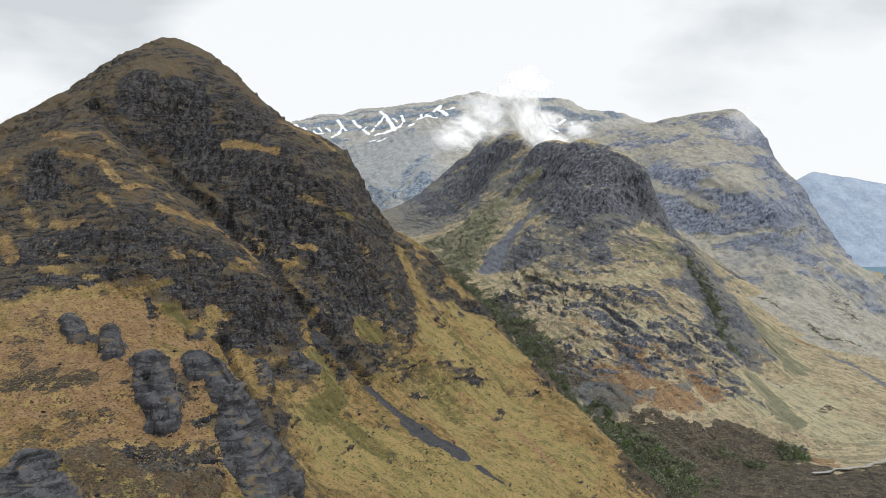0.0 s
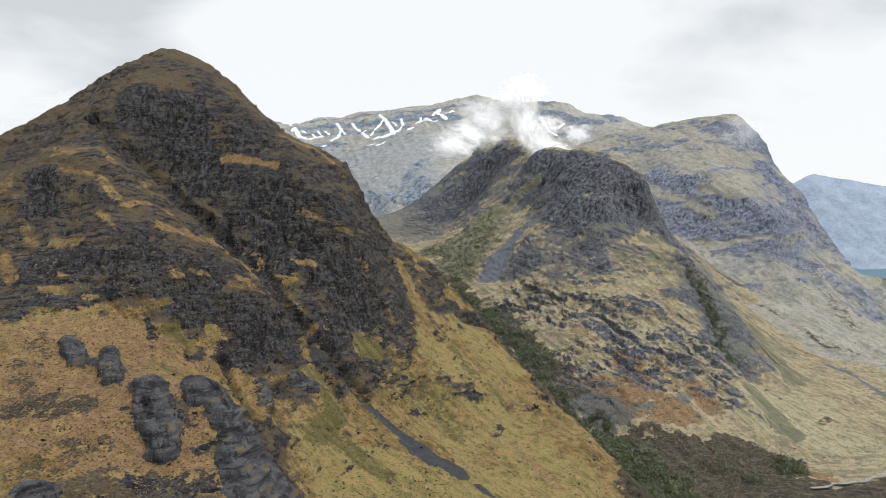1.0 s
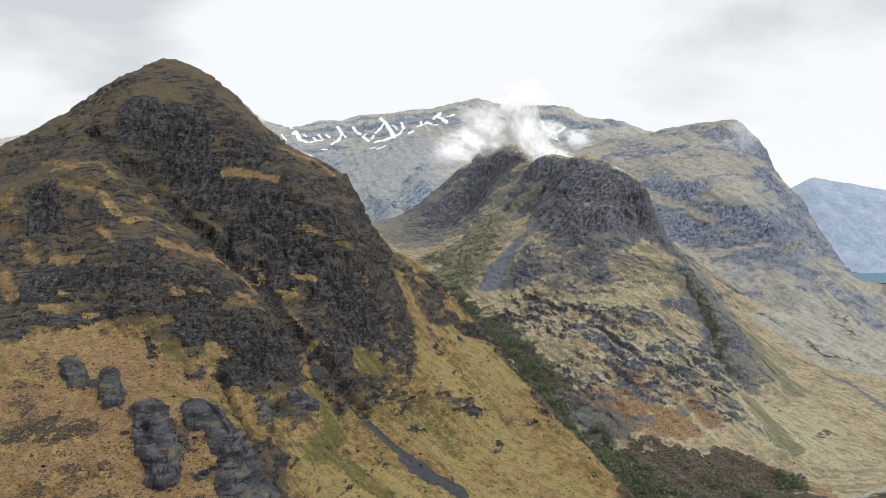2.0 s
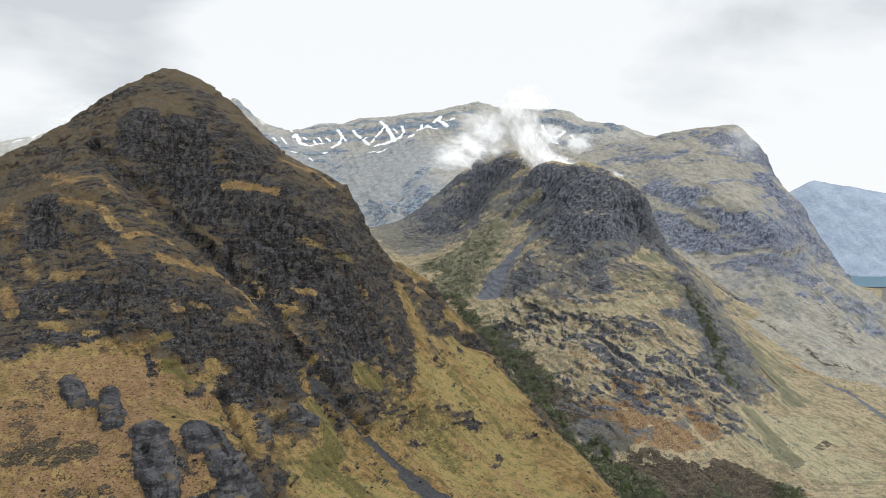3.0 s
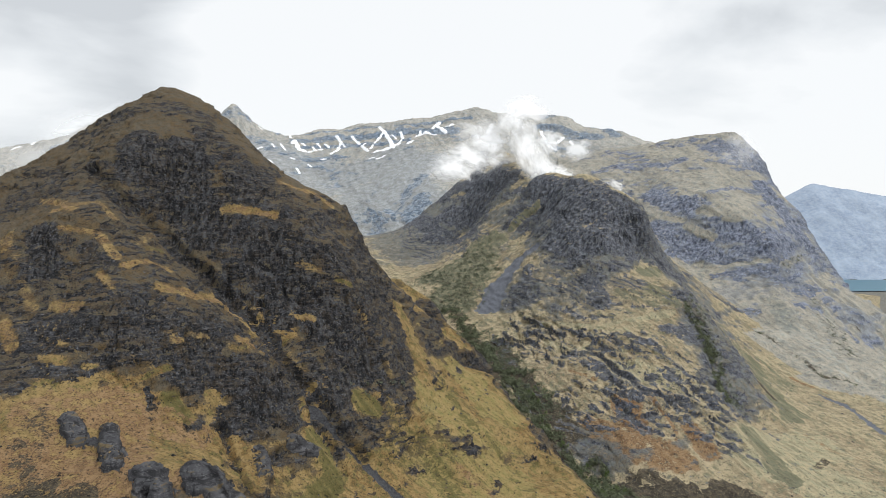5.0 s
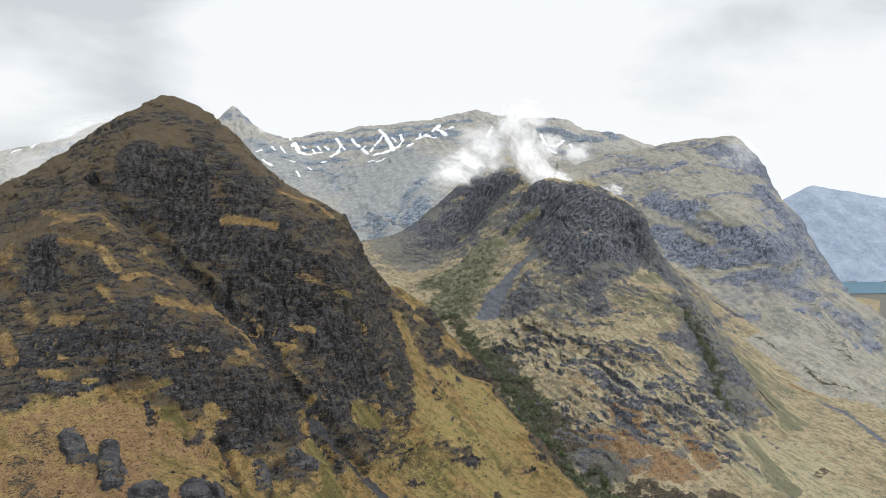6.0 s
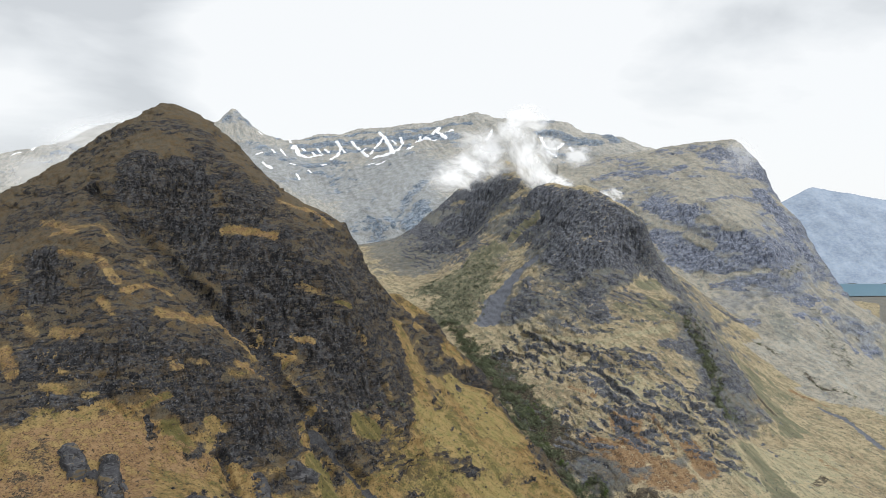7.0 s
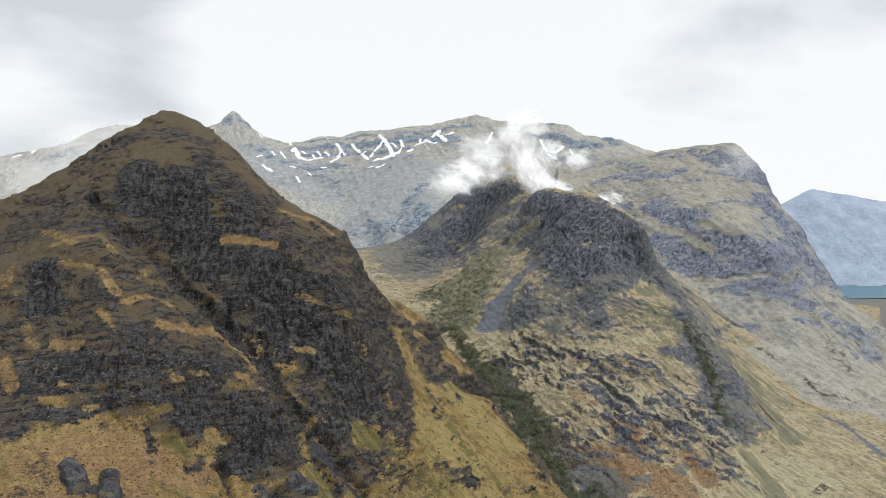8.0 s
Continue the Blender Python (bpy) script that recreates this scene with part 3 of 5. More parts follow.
stroke("face", 13, .4, (-160, 549, 216), (-138, 567, 222))
stroke("rock", 4.9, 1, (-218, 522, 241), (-209, 510, 231))
stroke("rock", 16, .7, (-350, 577, 304), (-323, 545, 278), (-305, 506, 254))
stroke("thin", 16, .8, (-350, 577, 304), (-323, 545, 278), (-305, 506, 254))
stroke("gully", 3.3, .55, (-95, 700, 295), (-92, 695, 271), (-86, 677, 248))
stroke("gully", 3, .5, (-210, 698, 329), (-204, 683, 306))
stroke("gully", 3, .5, (-80, 707, 282), (-76, 691, 256))
stroke("gully", 3.8, .6, (-172, 681, 285), (-159, 670, 273), (-152, 650, 258))
stroke("gully", 3, .45, (-126, 710, 333), (-118, 695, 299))
stroke("gully", 3.6, .4, (-298, 779, 457), (-286, 755, 424), (-276, 746, 399))
stroke("gully", 3, .4, (-357, 812, 472), (-322, 743, 433))
stroke("gully", 3, .45, (-347, 623, 350), (-336, 605, 327))
stroke("gully", 3, .4, (-206, 569, 276), (-200, 558, 264))
stroke("gully", 3, .4, (-256, 547, 277), (-251, 539, 263))
stroke("gully", 3, .45, (-143, 642, 254), (-135, 628, 230))
stroke("rock", 16, 1, (-362, 740, 417), (-482, 1118, 422), (-263, 698, 335), (-208, 680, 296), (-163, 648, 257), (-127, 624, 221))
stroke("face", 16, .7, (-362, 740, 417), (-482, 1118, 422), (-263, 698, 335), (-208, 680, 296), (-163, 648, 257), (-127, 624, 221))
stroke("bracken", 24, .75, (-260, 436, 219), (-227, 425, 214), (-188, 386, 203))
stroke("bracken", 18, .7, (-237, 507, 239), (-213, 488, 225), (-182, 410, 217))
stroke("bracken", 14, .7, (-138, 377, 187), (-147, 413, 217))
stroke("green", 11, .7, (-96, 533, 158), (-70, 530, 142), (-43, 514, 129))
stroke("green", 16, .6, (-43, 650, 190), (-22, 635, 151), (8, 609, 128))
stroke("green", 11, .6, (-2, 767, 194), (32, 705, 158))
stroke("grass", 7.3, .6, (-401, 715, 385), (-338, 653, 375))
stroke("bracken", 7.3, .55, (-401, 715, 385), (-338, 653, 375))
stroke("grass", 7.1, .8, (-356, 654, 373), (-322, 673, 380), (-305, 659, 369))
stroke("bracken", 7.1, .55, (-356, 654, 373), (-322, 673, 380), (-305, 659, 369))
stroke("grass", 6.7, .9, (-268, 605, 327), (-257, 630, 328), (-247, 641, 321))
stroke("bracken", 6.7, .55, (-268, 605, 327), (-257, 630, 328), (-247, 641, 321))
stroke("green", 4.4, .8, (-270, 652, 339), (-262, 671, 335))
stroke("grass", 8.3, 1, (-233, 593, 310), (-218, 618, 301), (-207, 659, 291), (-182, 646, 277))
stroke("bracken", 8.3, .55, (-233, 593, 310), (-218, 618, 301), (-207, 659, 291), (-182, 646, 277))
stroke("grass", 8.8, .9, (-311, 572, 296), (-288, 563, 296))
stroke("bracken", 8.8, .55, (-311, 572, 296), (-288, 563, 296))
stroke("grass", 5.6, .7, (-285, 594, 320), (-268, 575, 312))
stroke("bracken", 5.6, .55, (-285, 594, 320), (-268, 575, 312))
stroke("grass", 6.1, 1, (-221, 727, 376), (-199, 731, 375), (-172, 737, 370))
stroke("bracken", 6.1, .55, (-221, 727, 376), (-199, 731, 375), (-172, 737, 370))
stroke("grass", 4.7, .9, (-210, 557, 272), (-205, 560, 270))
stroke("bracken", 4.7, .55, (-210, 557, 272), (-205, 560, 270))
stroke("grass", 6.5, 1, (-169, 599, 265), (-162, 600, 260))
stroke("bracken", 6.5, .55, (-169, 599, 265), (-162, 600, 260))
stroke("grass", 4.8, .9, (-135, 667, 274), (-121, 668, 272))
stroke("bracken", 4.8, .55, (-135, 667, 274), (-121, 668, 272))
stroke("green", 4.7, .8, (-103, 702, 307), (-91, 709, 301))
stroke("grass", 7.3, .9, (-341, 553, 285), (-324, 533, 269))
stroke("bracken", 7.3, .55, (-341, 553, 285), (-324, 533, 269))
stroke("grass", 4, 1, (-263, 520, 258), (-256, 524, 257))
stroke("grass", 6.7, .7, (-177, 787, 406), (-146, 824, 395), (-127, 823, 381))
stroke("bracken", 6.7, .55, (-177, 787, 406), (-146, 824, 395), (-127, 823, 381))
stroke("grass", 10, .5, (-386, 630, 349), (-361, 596, 324))
stroke("bracken", 10, .55, (-386, 630, 349), (-361, 596, 324))
stroke("grass", 5.9, .6, (-335, 628, 359), (-303, 633, 352), (-279, 612, 333))
stroke("bracken", 5.9, .55, (-335, 628, 359), (-303, 633, 352), (-279, 612, 333))
stroke("grass", 4.8, .6, (-328, 570, 294), (-348, 588, 313))
stroke("bracken", 4.8, .55, (-328, 570, 294), (-348, 588, 313))
stroke("grass", 5.6, .5, (-277, 643, 345), (-282, 707, 350))
stroke("bracken", 5.6, .55, (-277, 643, 345), (-282, 707, 350))
stroke("grass", 4.8, .55, (-216, 559, 277), (-192, 583, 269))
stroke("bracken", 4.8, .55, (-216, 559, 277), (-192, 583, 269))
stroke("grass", 5.8, .5, (-142, 703, 321), (-118, 700, 316))
stroke("bracken", 5.8, .55, (-142, 703, 321), (-118, 700, 316))
stroke("grass", 5, .5, (-79, 702, 277), (-75, 697, 265))
stroke("bracken", 5, .55, (-79, 702, 277), (-75, 697, 265))
stroke("grass", 4.7, .5, (-117, 620, 214), (-111, 615, 202))
stroke("grass", 3.9, .5, (-52, 685, 227), (-45, 675, 207))
stroke("green", 5.7, .6, (-49, 656, 199), (-43, 646, 185), (-34, 659, 189))
stroke("grass", 3.9, 1, (-277, 465, 232), (-256, 483, 239), (-240, 513, 242), (-222, 529, 248), (-210, 544, 252))
stroke("green", 3.9, .5, (-277, 465, 232), (-256, 483, 239), (-240, 513, 242), (-222, 529, 248), (-210, 544, 252))
stroke("grass", 5.8, .8, (-130, 621, 222), (-112, 589, 200))
stroke("heather", 19, .62, (-183, 313, 186), (-164, 348, 185), (-129, 351, 175))
stroke("heather", 3.6, .6, (-189, 371, 197), (-177, 370, 194))
stroke("heather", 4.7, .55, (-250, 419, 212), (-212, 392, 208))
stroke("heather", 3, .5, (-228, 372, 201), (-219, 382, 204))
stroke("green", 6.8, .5, (-221, 499, 232), (-190, 512, 218))
stroke("bracken", 8.3, .6, (19, 644, 139), (57, 616, 116), (95, 572, 96))
stroke("green", 7.9, .5, (44, 714, 156), (76, 644, 118))
# cover of the middle mountain
stroke("pale", 60, 0.8, (485, 907, 73), (376, 828, 93), (461, 801, 61))
stroke("pale", 30, 0.8, (234, 917, 172), (325, 902, 153))
stroke("pale", 4, 1, (176, 966, 182), (222, 999, 203), (263, 1005, 212), (339, 1041, 225))
stroke("pale", 4, 1, (265, 1003, 212), (263, 966, 195), (240, 950, 187))
stroke("green", 16, 0.9, (491, 1207, 181), (525, 1171, 130), (498, 1034, 106), (518, 1007, 88))
stroke("green", 22, 0.8, (380, 860, 106), (389, 819, 85), (398, 796, 73))
stroke("heather", 9, 0.8, (438, 1052, 161), (468, 1043, 129), (485, 1024, 108))
stroke("rock", 5, 0.9, (325, 824, 103), (358, 823, 97), (372, 809, 85))
stroke("rock", 5, 0.9, (420, 967, 98), (432, 911, 88))
stroke("bracken", 10, 0.5, (491, 938, 76), (504, 894, 67), (539, 891, 61))
stroke("heather", 8, 0.6, (454, 840, 71), (478, 866, 69))
stroke("wood", 16, 1, (362, 734, 57), (359, 700, 56), (355, 670, 57))
stroke("wood", 12, 1, (358, 676, 56), (404, 700, 56), (462, 734, 57))
stroke("bracken", 9, 0.9, (369, 720, 57), (394, 712, 57))
stroke("rock", 5, 1, (370, 747, 60), (383, 742, 57))
stroke("green", 30, 0.8, (480, 1154, 161), (486, 1064, 124), (496, 995, 91))
stroke("rock", 17, 1, (320, 1007, 208), (368, 1028, 201))
stroke("rock", 8, 1, (273, 940, 183), (303, 905, 160), (327, 878, 141), (358, 875, 128))
stroke("rock", 8, 1, (179, 970, 183), (205, 921, 171))
stroke("rock", 13, 1, (207, 911, 166), (236, 897, 162))
stroke("rock", 10, 1, (210, 878, 151), (243, 868, 147))
stroke("rock", 8, 1, (214, 837, 133), (245, 825, 123))
stroke("rock", 9, 1, (265, 899, 161), (292, 868, 140))
stroke("rock", 8, 1, (289, 859, 135), (308, 834, 114))
stroke("rock", 6, 1, (221, 994, 201), (246, 966, 194))
stroke("rock", 6, 1, (260, 991, 206), (292, 966, 194))
stroke("grass", 14, 1, (229, 1029, 217), (276, 1021, 222), (340, 1044, 228))
stroke("grass", 14, 0.9, (169, 921, 164), (181, 872, 145))
stroke("grass", 10, 1, (252, 929, 177), (298, 933, 177))
stroke("green", 40, 0.6, (502, 1189, 159), (544, 1134, 103))
stroke("bracken", 34, 0.8, (177, 821, 118), (216, 792, 113), (267, 790, 98))
stroke("bracken", 26, 0.9, (226, 858, 142), (230, 821, 124))
stroke("bracken", 24, 0.9, (301, 832, 115), (307, 812, 101))
stroke("bracken", 10, 0.7, (362, 716, 57), (393, 700, 56))
stroke("heather", 58, 1, (190, 725, 74), (240, 717, 68), (295, 723, 60))
stroke("heather", 66, 1, (214, 671, 61), (285, 684, 56), (331, 676, 56))
stroke("heather", 24, 1, (314, 755, 71), (339, 743, 63), (354, 724, 57))
stroke("heather", 66, 1, (185, 626, 57), (259, 620, 56), (322, 626, 57))
stroke("heather", 40, 1, (332, 636, 57), (371, 642, 57), (418, 660, 57))
stroke("heather", 58, 1, (325, 612, 57), (388, 612, 57))
stroke("heather", 24, 0.95, (97, 939, 160), (119, 880, 143), (146, 829, 122), (161, 804, 103))
stroke("heather", 22, 0.8, (57, 1045, 172), (74, 939, 160))
stroke("heather", 16, 0.7, (394, 1053, 206), (395, 1011, 163), (365, 903, 131))
stroke("wood", 22, 1, (96, 894, 147), (112, 823, 123), (133, 790, 100), (153, 761, 79))
stroke("wood", 20, 1, (116, 819, 122), (146, 768, 83), (170, 689, 72), (192, 648, 59), (202, 616, 56))
stroke("wood", 9, 1, (173, 781, 79), (168, 755, 74))
stroke("wood", 20, 1, (186, 731, 76), (214, 671, 61), (226, 626, 57))
stroke("wood", 24, 0.9, (226, 626, 57), (279, 632, 57), (339, 660, 57))
stroke("wood", 9, 0.6, (358, 732, 57), (362, 684, 56), (395, 684, 56), (436, 692, 56))
stroke("scrub", 40, 0.8, (68, 1094, 181), (89, 939, 160), (116, 856, 135))
stroke("scrub", 25, 0.8, (384, 1074, 237), (395, 1011, 163), (400, 960, 110))
stroke("ledges", 70, 1, (126, 1068, 185), (206, 960, 187), (281, 952, 189), (329, 914, 158))
stroke("ledges", 55, 1, (187, 870, 146), (252, 851, 137), (321, 853, 123))
stroke("ledges", 50, 0.4, (136, 1152, 237), (228, 1066, 237), (320, 1062, 247))
stroke("wood", 22, 0.35, (97, 939, 160), (124, 868, 139))
stroke("rock", 71, 1, (14, 1984, 436), (81, 1723, 443), (149, 1592, 453))
stroke("face", 71, 1, (14, 1984, 436), (81, 1723, 443), (149, 1592, 453))
stroke("rock", 49, .95, (-60, 2087, 434), (-88, 2000, 376), (-15, 1654, 328), (60, 1541, 335))
stroke("face", 49, .9, (-60, 2087, 434), (-88, 2000, 376), (-15, 1654, 328), (60, 1541, 335))
stroke("rock", 56, 1, (12, 1712, 376), (90, 1625, 381))
stroke("face", 56, 1, (12, 1712, 376), (90, 1625, 381))
stroke("rock", 29, .85, (-146, 2019, 384), (-107, 2212, 445), (-58, 2307, 503))
stroke("face", 29, .6, (-146, 2019, 384), (-107, 2212, 445), (-58, 2307, 503))
stroke("rock", 14, .8, (-128, 1992, 362), (-46, 1645, 315), (23, 1520, 300), (72, 1433, 315))
stroke("rock", 53, 1, (202, 1388, 416), (221, 1271, 386), (267, 1202, 369), (310, 1197, 348))
stroke("face", 53, 1, (202, 1388, 416), (221, 1271, 386), (267, 1202, 369), (310, 1197, 348))
stroke("rock", 45, 1, (200, 1232, 341), (240, 1162, 327), (305, 1177, 321))
stroke("face", 45, 1, (200, 1232, 341), (240, 1162, 327), (305, 1177, 321))
stroke("rock", 26, 1, (165, 1504, 427), (202, 1421, 443), (240, 1381, 440))
stroke("face", 26, .8, (165, 1504, 427), (202, 1421, 443), (240, 1381, 440))
stroke("rock", 25, 1, (243, 1312, 431), (291, 1223, 398), (317, 1212, 377))
stroke("face", 25, .8, (243, 1312, 431), (291, 1223, 398), (317, 1212, 377))
stroke("rock", 13, .85, (200, 1441, 454), (368, 2082, 491), (280, 1264, 422), (319, 1221, 397))
stroke("thin", 13, .8, (200, 1441, 454), (368, 2082, 491), (280, 1264, 422), (319, 1221, 397))
stroke("rock", 24, .95, (230, 1108, 272), (240, 1065, 244))
stroke("heather", 24, .6, (230, 1108, 272), (240, 1065, 244))
stroke("rock", 21, .95, (122, 1179, 250), (145, 1144, 236))
stroke("heather", 21, .6, (122, 1179, 250), (145, 1144, 236))
stroke("rock", 16, .9, (145, 1208, 286), (143, 1178, 266))
stroke("rock", 10, .85, (177, 1103, 231), (210, 1047, 219), (248, 1033, 224))
stroke("rock", 7, .8, (286, 1049, 239), (335, 1046, 231))
stroke("green", 15, .8, (185, 1392, 393), (155, 1404, 366), (139, 1400, 347))
stroke("grass", 10, 1, (108, 1535, 385), (139, 1499, 401))
stroke("grass", 10, .9, (136, 1370, 320), (169, 1369, 338))
stroke("grass", 8.6, .8, (28, 1877, 425), (54, 1744, 426))
stroke("green", 24, .6, (274, 1073, 254), (313, 1058, 246))
stroke("scree", 17, 1, (166, 1262, 318), (141, 1265, 295))
stroke("scree", 24, 1, (135, 1263, 290), (110, 1229, 258))
stroke("scree", 30, 1, (103, 1229, 253), (80, 1185, 220))
stroke("scrub", 65, 1, (0, 1362, 260), (51, 1300, 261), (20, 1232, 223), (65, 1378, 292))
stroke("green", 65, 1, (0, 1362, 260), (51, 1300, 261), (20, 1232, 223), (65, 1378, 292))
stroke("heather", 65, .35, (0, 1362, 260), (51, 1300, 261), (20, 1232, 223), (65, 1378, 292))
stroke("thin", 40, .8, (76, 1368, 293), (110, 1377, 313))
stroke("pale", 51, .55, (-251, 1963, 369), (-140, 1745, 315), (-51, 1570, 284))
stroke("thin", 129, .8, (-260, 2315, 448), (-123, 1896, 332), (-52, 1585, 290))
stroke("thin", 111, 1, (-111, 2294, 484), (-2, 1708, 365))
stroke("green", 38, .9, (68, 1434, 311), (110, 1397, 324))
stroke("rock", 74, .55, (-143, 1958, 330), (-27, 1594, 296), (57, 1454, 309))
stroke("thin", 50, .6, (169, 1171, 278), (225, 1085, 251), (293, 1078, 260))
stroke("rock", 50, .5, (169, 1171, 278), (225, 1085, 251), (293, 1078, 260))
stroke("green", 20, .9, (325, 1129, 278), (351, 1158, 280))
stroke("green", 19, .7, (318, 1077, 261), (351, 1058, 243))
stroke("green", 11, .8, (456, 1241, 213), (527, 1265, 157), (549, 1212, 124), (571, 1144, 97))
stroke("wood", 17, 1, (373, 1054, 227), (390, 1035, 192), (387, 998, 158), (378, 929, 128))
stroke("heather", 17, .7, (373, 1054, 227), (390, 1035, 192), (387, 998, 158), (378, 929, 128))
stroke("heather", 25, 1, (86, 1068, 176), (94, 934, 156), (125, 860, 136), (152, 815, 112))
stroke("rock", 25, .35, (86, 1068, 176), (94, 934, 156), (125, 860, 136), (152, 815, 112))
stroke("heather", 15, .9, (120, 822, 124), (142, 796, 100))
stroke("wood", 7.9, 1, (53, 1107, 184), (77, 957, 162), (95, 873, 139), (124, 811, 118), (144, 779, 90))
stroke("wood", 18, 1, (18, 1192, 209), (45, 1113, 185), (67, 1043, 171))
stroke("heather", 18, .6, (18, 1192, 209), (45, 1113, 185), (67, 1043, 171))
stroke("bracken", 14, .9, (183, 810, 114), (207, 798, 116), (222, 786, 107), (180, 793, 97))
stroke("bracken", 5.7, .9, (261, 876, 149), (271, 849, 132), (276, 822, 118))
stroke("bracken", 7, .7, (171, 922, 168), (196, 904, 164))
stroke("grass", 8, 1, (156, 1078, 208), (229, 1019, 211), (286, 1021, 223), (344, 1048, 230))
stroke("pale", 8, .7, (156, 1078, 208), (229, 1019, 211), (286, 1021, 223), (344, 1048, 230))
stroke("pale", 8.6, .8, (151, 1045, 185), (178, 963, 188), (220, 977, 202))
stroke("grass", 8.6, .9, (151, 1045, 185), (178, 963, 188), (220, 977, 202))
stroke("rock", 8.1, 1, (177, 957, 180), (200, 923, 171), (228, 917, 167))
stroke("rock", 8.7, 1, (209, 929, 176), (240, 905, 164), (256, 880, 152))
stroke("rock", 5.3, 1, (294, 962, 189), (315, 931, 174), (333, 897, 151), (351, 878, 128))
stroke("rock", 4.7, 1, (266, 974, 199), (295, 970, 195))
stroke("rock", 17, 1, (344, 1010, 200), (372, 1019, 194))
stroke("rock", 6.4, 1, (217, 842, 134), (233, 822, 121), (257, 817, 119))
stroke("rock", 4, .9, (300, 822, 111), (342, 827, 103), (370, 810, 85))
stroke("rock", 6, .9, (131, 1057, 187), (145, 1006, 180))
stroke("rock", 4, .9, (174, 827, 122), (205, 816, 123))
stroke("rock", 4.4, .9, (429, 914, 88), (430, 894, 87))
stroke("rock", 4.4, .9, (371, 884, 120), (438, 950, 83))
stroke("wood", 11, 1, (175, 788, 90), (185, 724, 78), (197, 667, 62), (203, 627, 53))
stroke("wood", 10, 1, (166, 779, 79), (176, 752, 76))
stroke("wood", 6.4, .9, (221, 660, 59), (248, 643, 50), (292, 663, 48))
stroke("wood", 9.5, .9, (311, 694, 53), (339, 682, 46), (370, 723, 51))
stroke("wood", 4.9, 1, (354, 690, 46), (396, 716, 45), (448, 746, 45), (479, 761, 48))
stroke("wood", 6.8, .7, (261, 710, 65), (299, 704, 58))
stroke("wood", 6.5, 1, (90, 901, 148), (107, 848, 132), (126, 812, 118), (145, 794, 98))
stroke("heather", 15, 1, (104, 882, 143), (125, 842, 131), (148, 820, 116))
stroke("rock", 15, .35, (104, 882, 143), (125, 842, 131), (148, 820, 116))
stroke("bracken", 4.3, 1, (381, 738, 56), (405, 733, 48), (426, 738, 48))
stroke("pale", 11, .9, (407, 772, 63), (446, 774, 56), (490, 784, 56))
stroke("grass", 11, .8, (407, 772, 63), (446, 774, 56), (490, 784, 56))
# cover of the right mountain
stroke("rock", 57, .62, (478, 2338, 572), (548, 2106, 545), (614, 1996, 520))
stroke("rock", 44, 1, (552, 1877, 432), (579, 1780, 410), (615, 1725, 396))
stroke("face", 44, 1, (552, 1877, 432), (579, 1780, 410), (615, 1725, 396))
stroke("rock", 41, 1, (524, 1731, 341), (563, 1684, 314), (602, 1643, 299))
stroke("face", 41, 1, (524, 1731, 341), (563, 1684, 314), (602, 1643, 299))
stroke("rock", 24, 1, (539, 1661, 288), (585, 1634, 279), (628, 1609, 289))
stroke("face", 24, .7, (539, 1661, 288), (585, 1634, 279), (628, 1609, 289))
stroke("rock", 47, 1, (664, 1636, 342), (689, 1606, 330), (733, 1587, 330), (801, 1636, 315))
stroke("face", 47, 1, (664, 1636, 342), (689, 1606, 330), (733, 1587, 330), (801, 1636, 315))
stroke("rock", 25, 1, (658, 1591, 296), (712, 1567, 297), (808, 1636, 301))
stroke("face", 25, .7, (658, 1591, 296), (712, 1567, 297), (808, 1636, 301))
stroke("rock", 44, 1, (837, 1868, 462), (851, 1802, 403), (858, 1743, 352), (875, 1703, 314))
stroke("face", 44, .9, (837, 1868, 462), (851, 1802, 403), (858, 1743, 352), (875, 1703, 314))
stroke("rock", 53, .95, (772, 2016, 573), (810, 1973, 555), (847, 1946, 517))
stroke("face", 53, .7, (772, 2016, 573), (810, 1973, 555), (847, 1946, 517))
stroke("rock", 59, .6, (663, 2102, 578), (746, 2059, 588), (780, 1936, 518))
stroke("rock", 15, .85, (658, 1750, 433), (749, 1820, 444), (801, 1820, 435))
stroke("rock", 17, .85, (572, 2015, 514), (628, 1985, 517), (674, 1984, 534))
stroke("rock", 27, .8, (452, 2080, 502), (524, 2078, 522), (545, 2025, 503))
stroke("face", 27, .5, (452, 2080, 502), (524, 2078, 522), (545, 2025, 503))
stroke("rock", 21, .9, (281, 1268, 426), (505, 1932, 437))
stroke("face", 21, .6, (281, 1268, 426), (505, 1932, 437))
stroke("rock", 13, 1, (502, 1458, 254), (598, 1560, 242), (666, 1547, 253), (705, 1537, 260))
stroke("heather", 13, .8, (502, 1458, 254), (598, 1560, 242), (666, 1547, 253), (705, 1537, 260))
stroke("rock", 14, .9, (559, 1464, 215), (601, 1446, 185), (647, 1447, 178))
stroke("heather", 14, .8, (559, 1464, 215), (601, 1446, 185), (647, 1447, 178))
stroke("heather", 8.8, .8, (693, 1512, 224), (741, 1533, 231))
stroke("rock", 8.8, .7, (693, 1512, 224), (741, 1533, 231))
stroke("thin", 50, .6, (538, 1465, 229), (626, 1508, 213), (695, 1525, 236))
stroke("thin", 68, .5, (733, 1505, 213), (801, 1544, 220), (784, 1484, 180))
stroke("rock", 23, .6, (716, 1444, 185), (818, 1550, 221), (842, 1503, 176), (837, 1410, 122))
stroke("green", 32, .6, (695, 1450, 184), (689, 1388, 148))
stroke("grass", 13, 1, (810, 1490, 179), (803, 1442, 152))
stroke("pale", 13, .6, (810, 1490, 179), (803, 1442, 152))
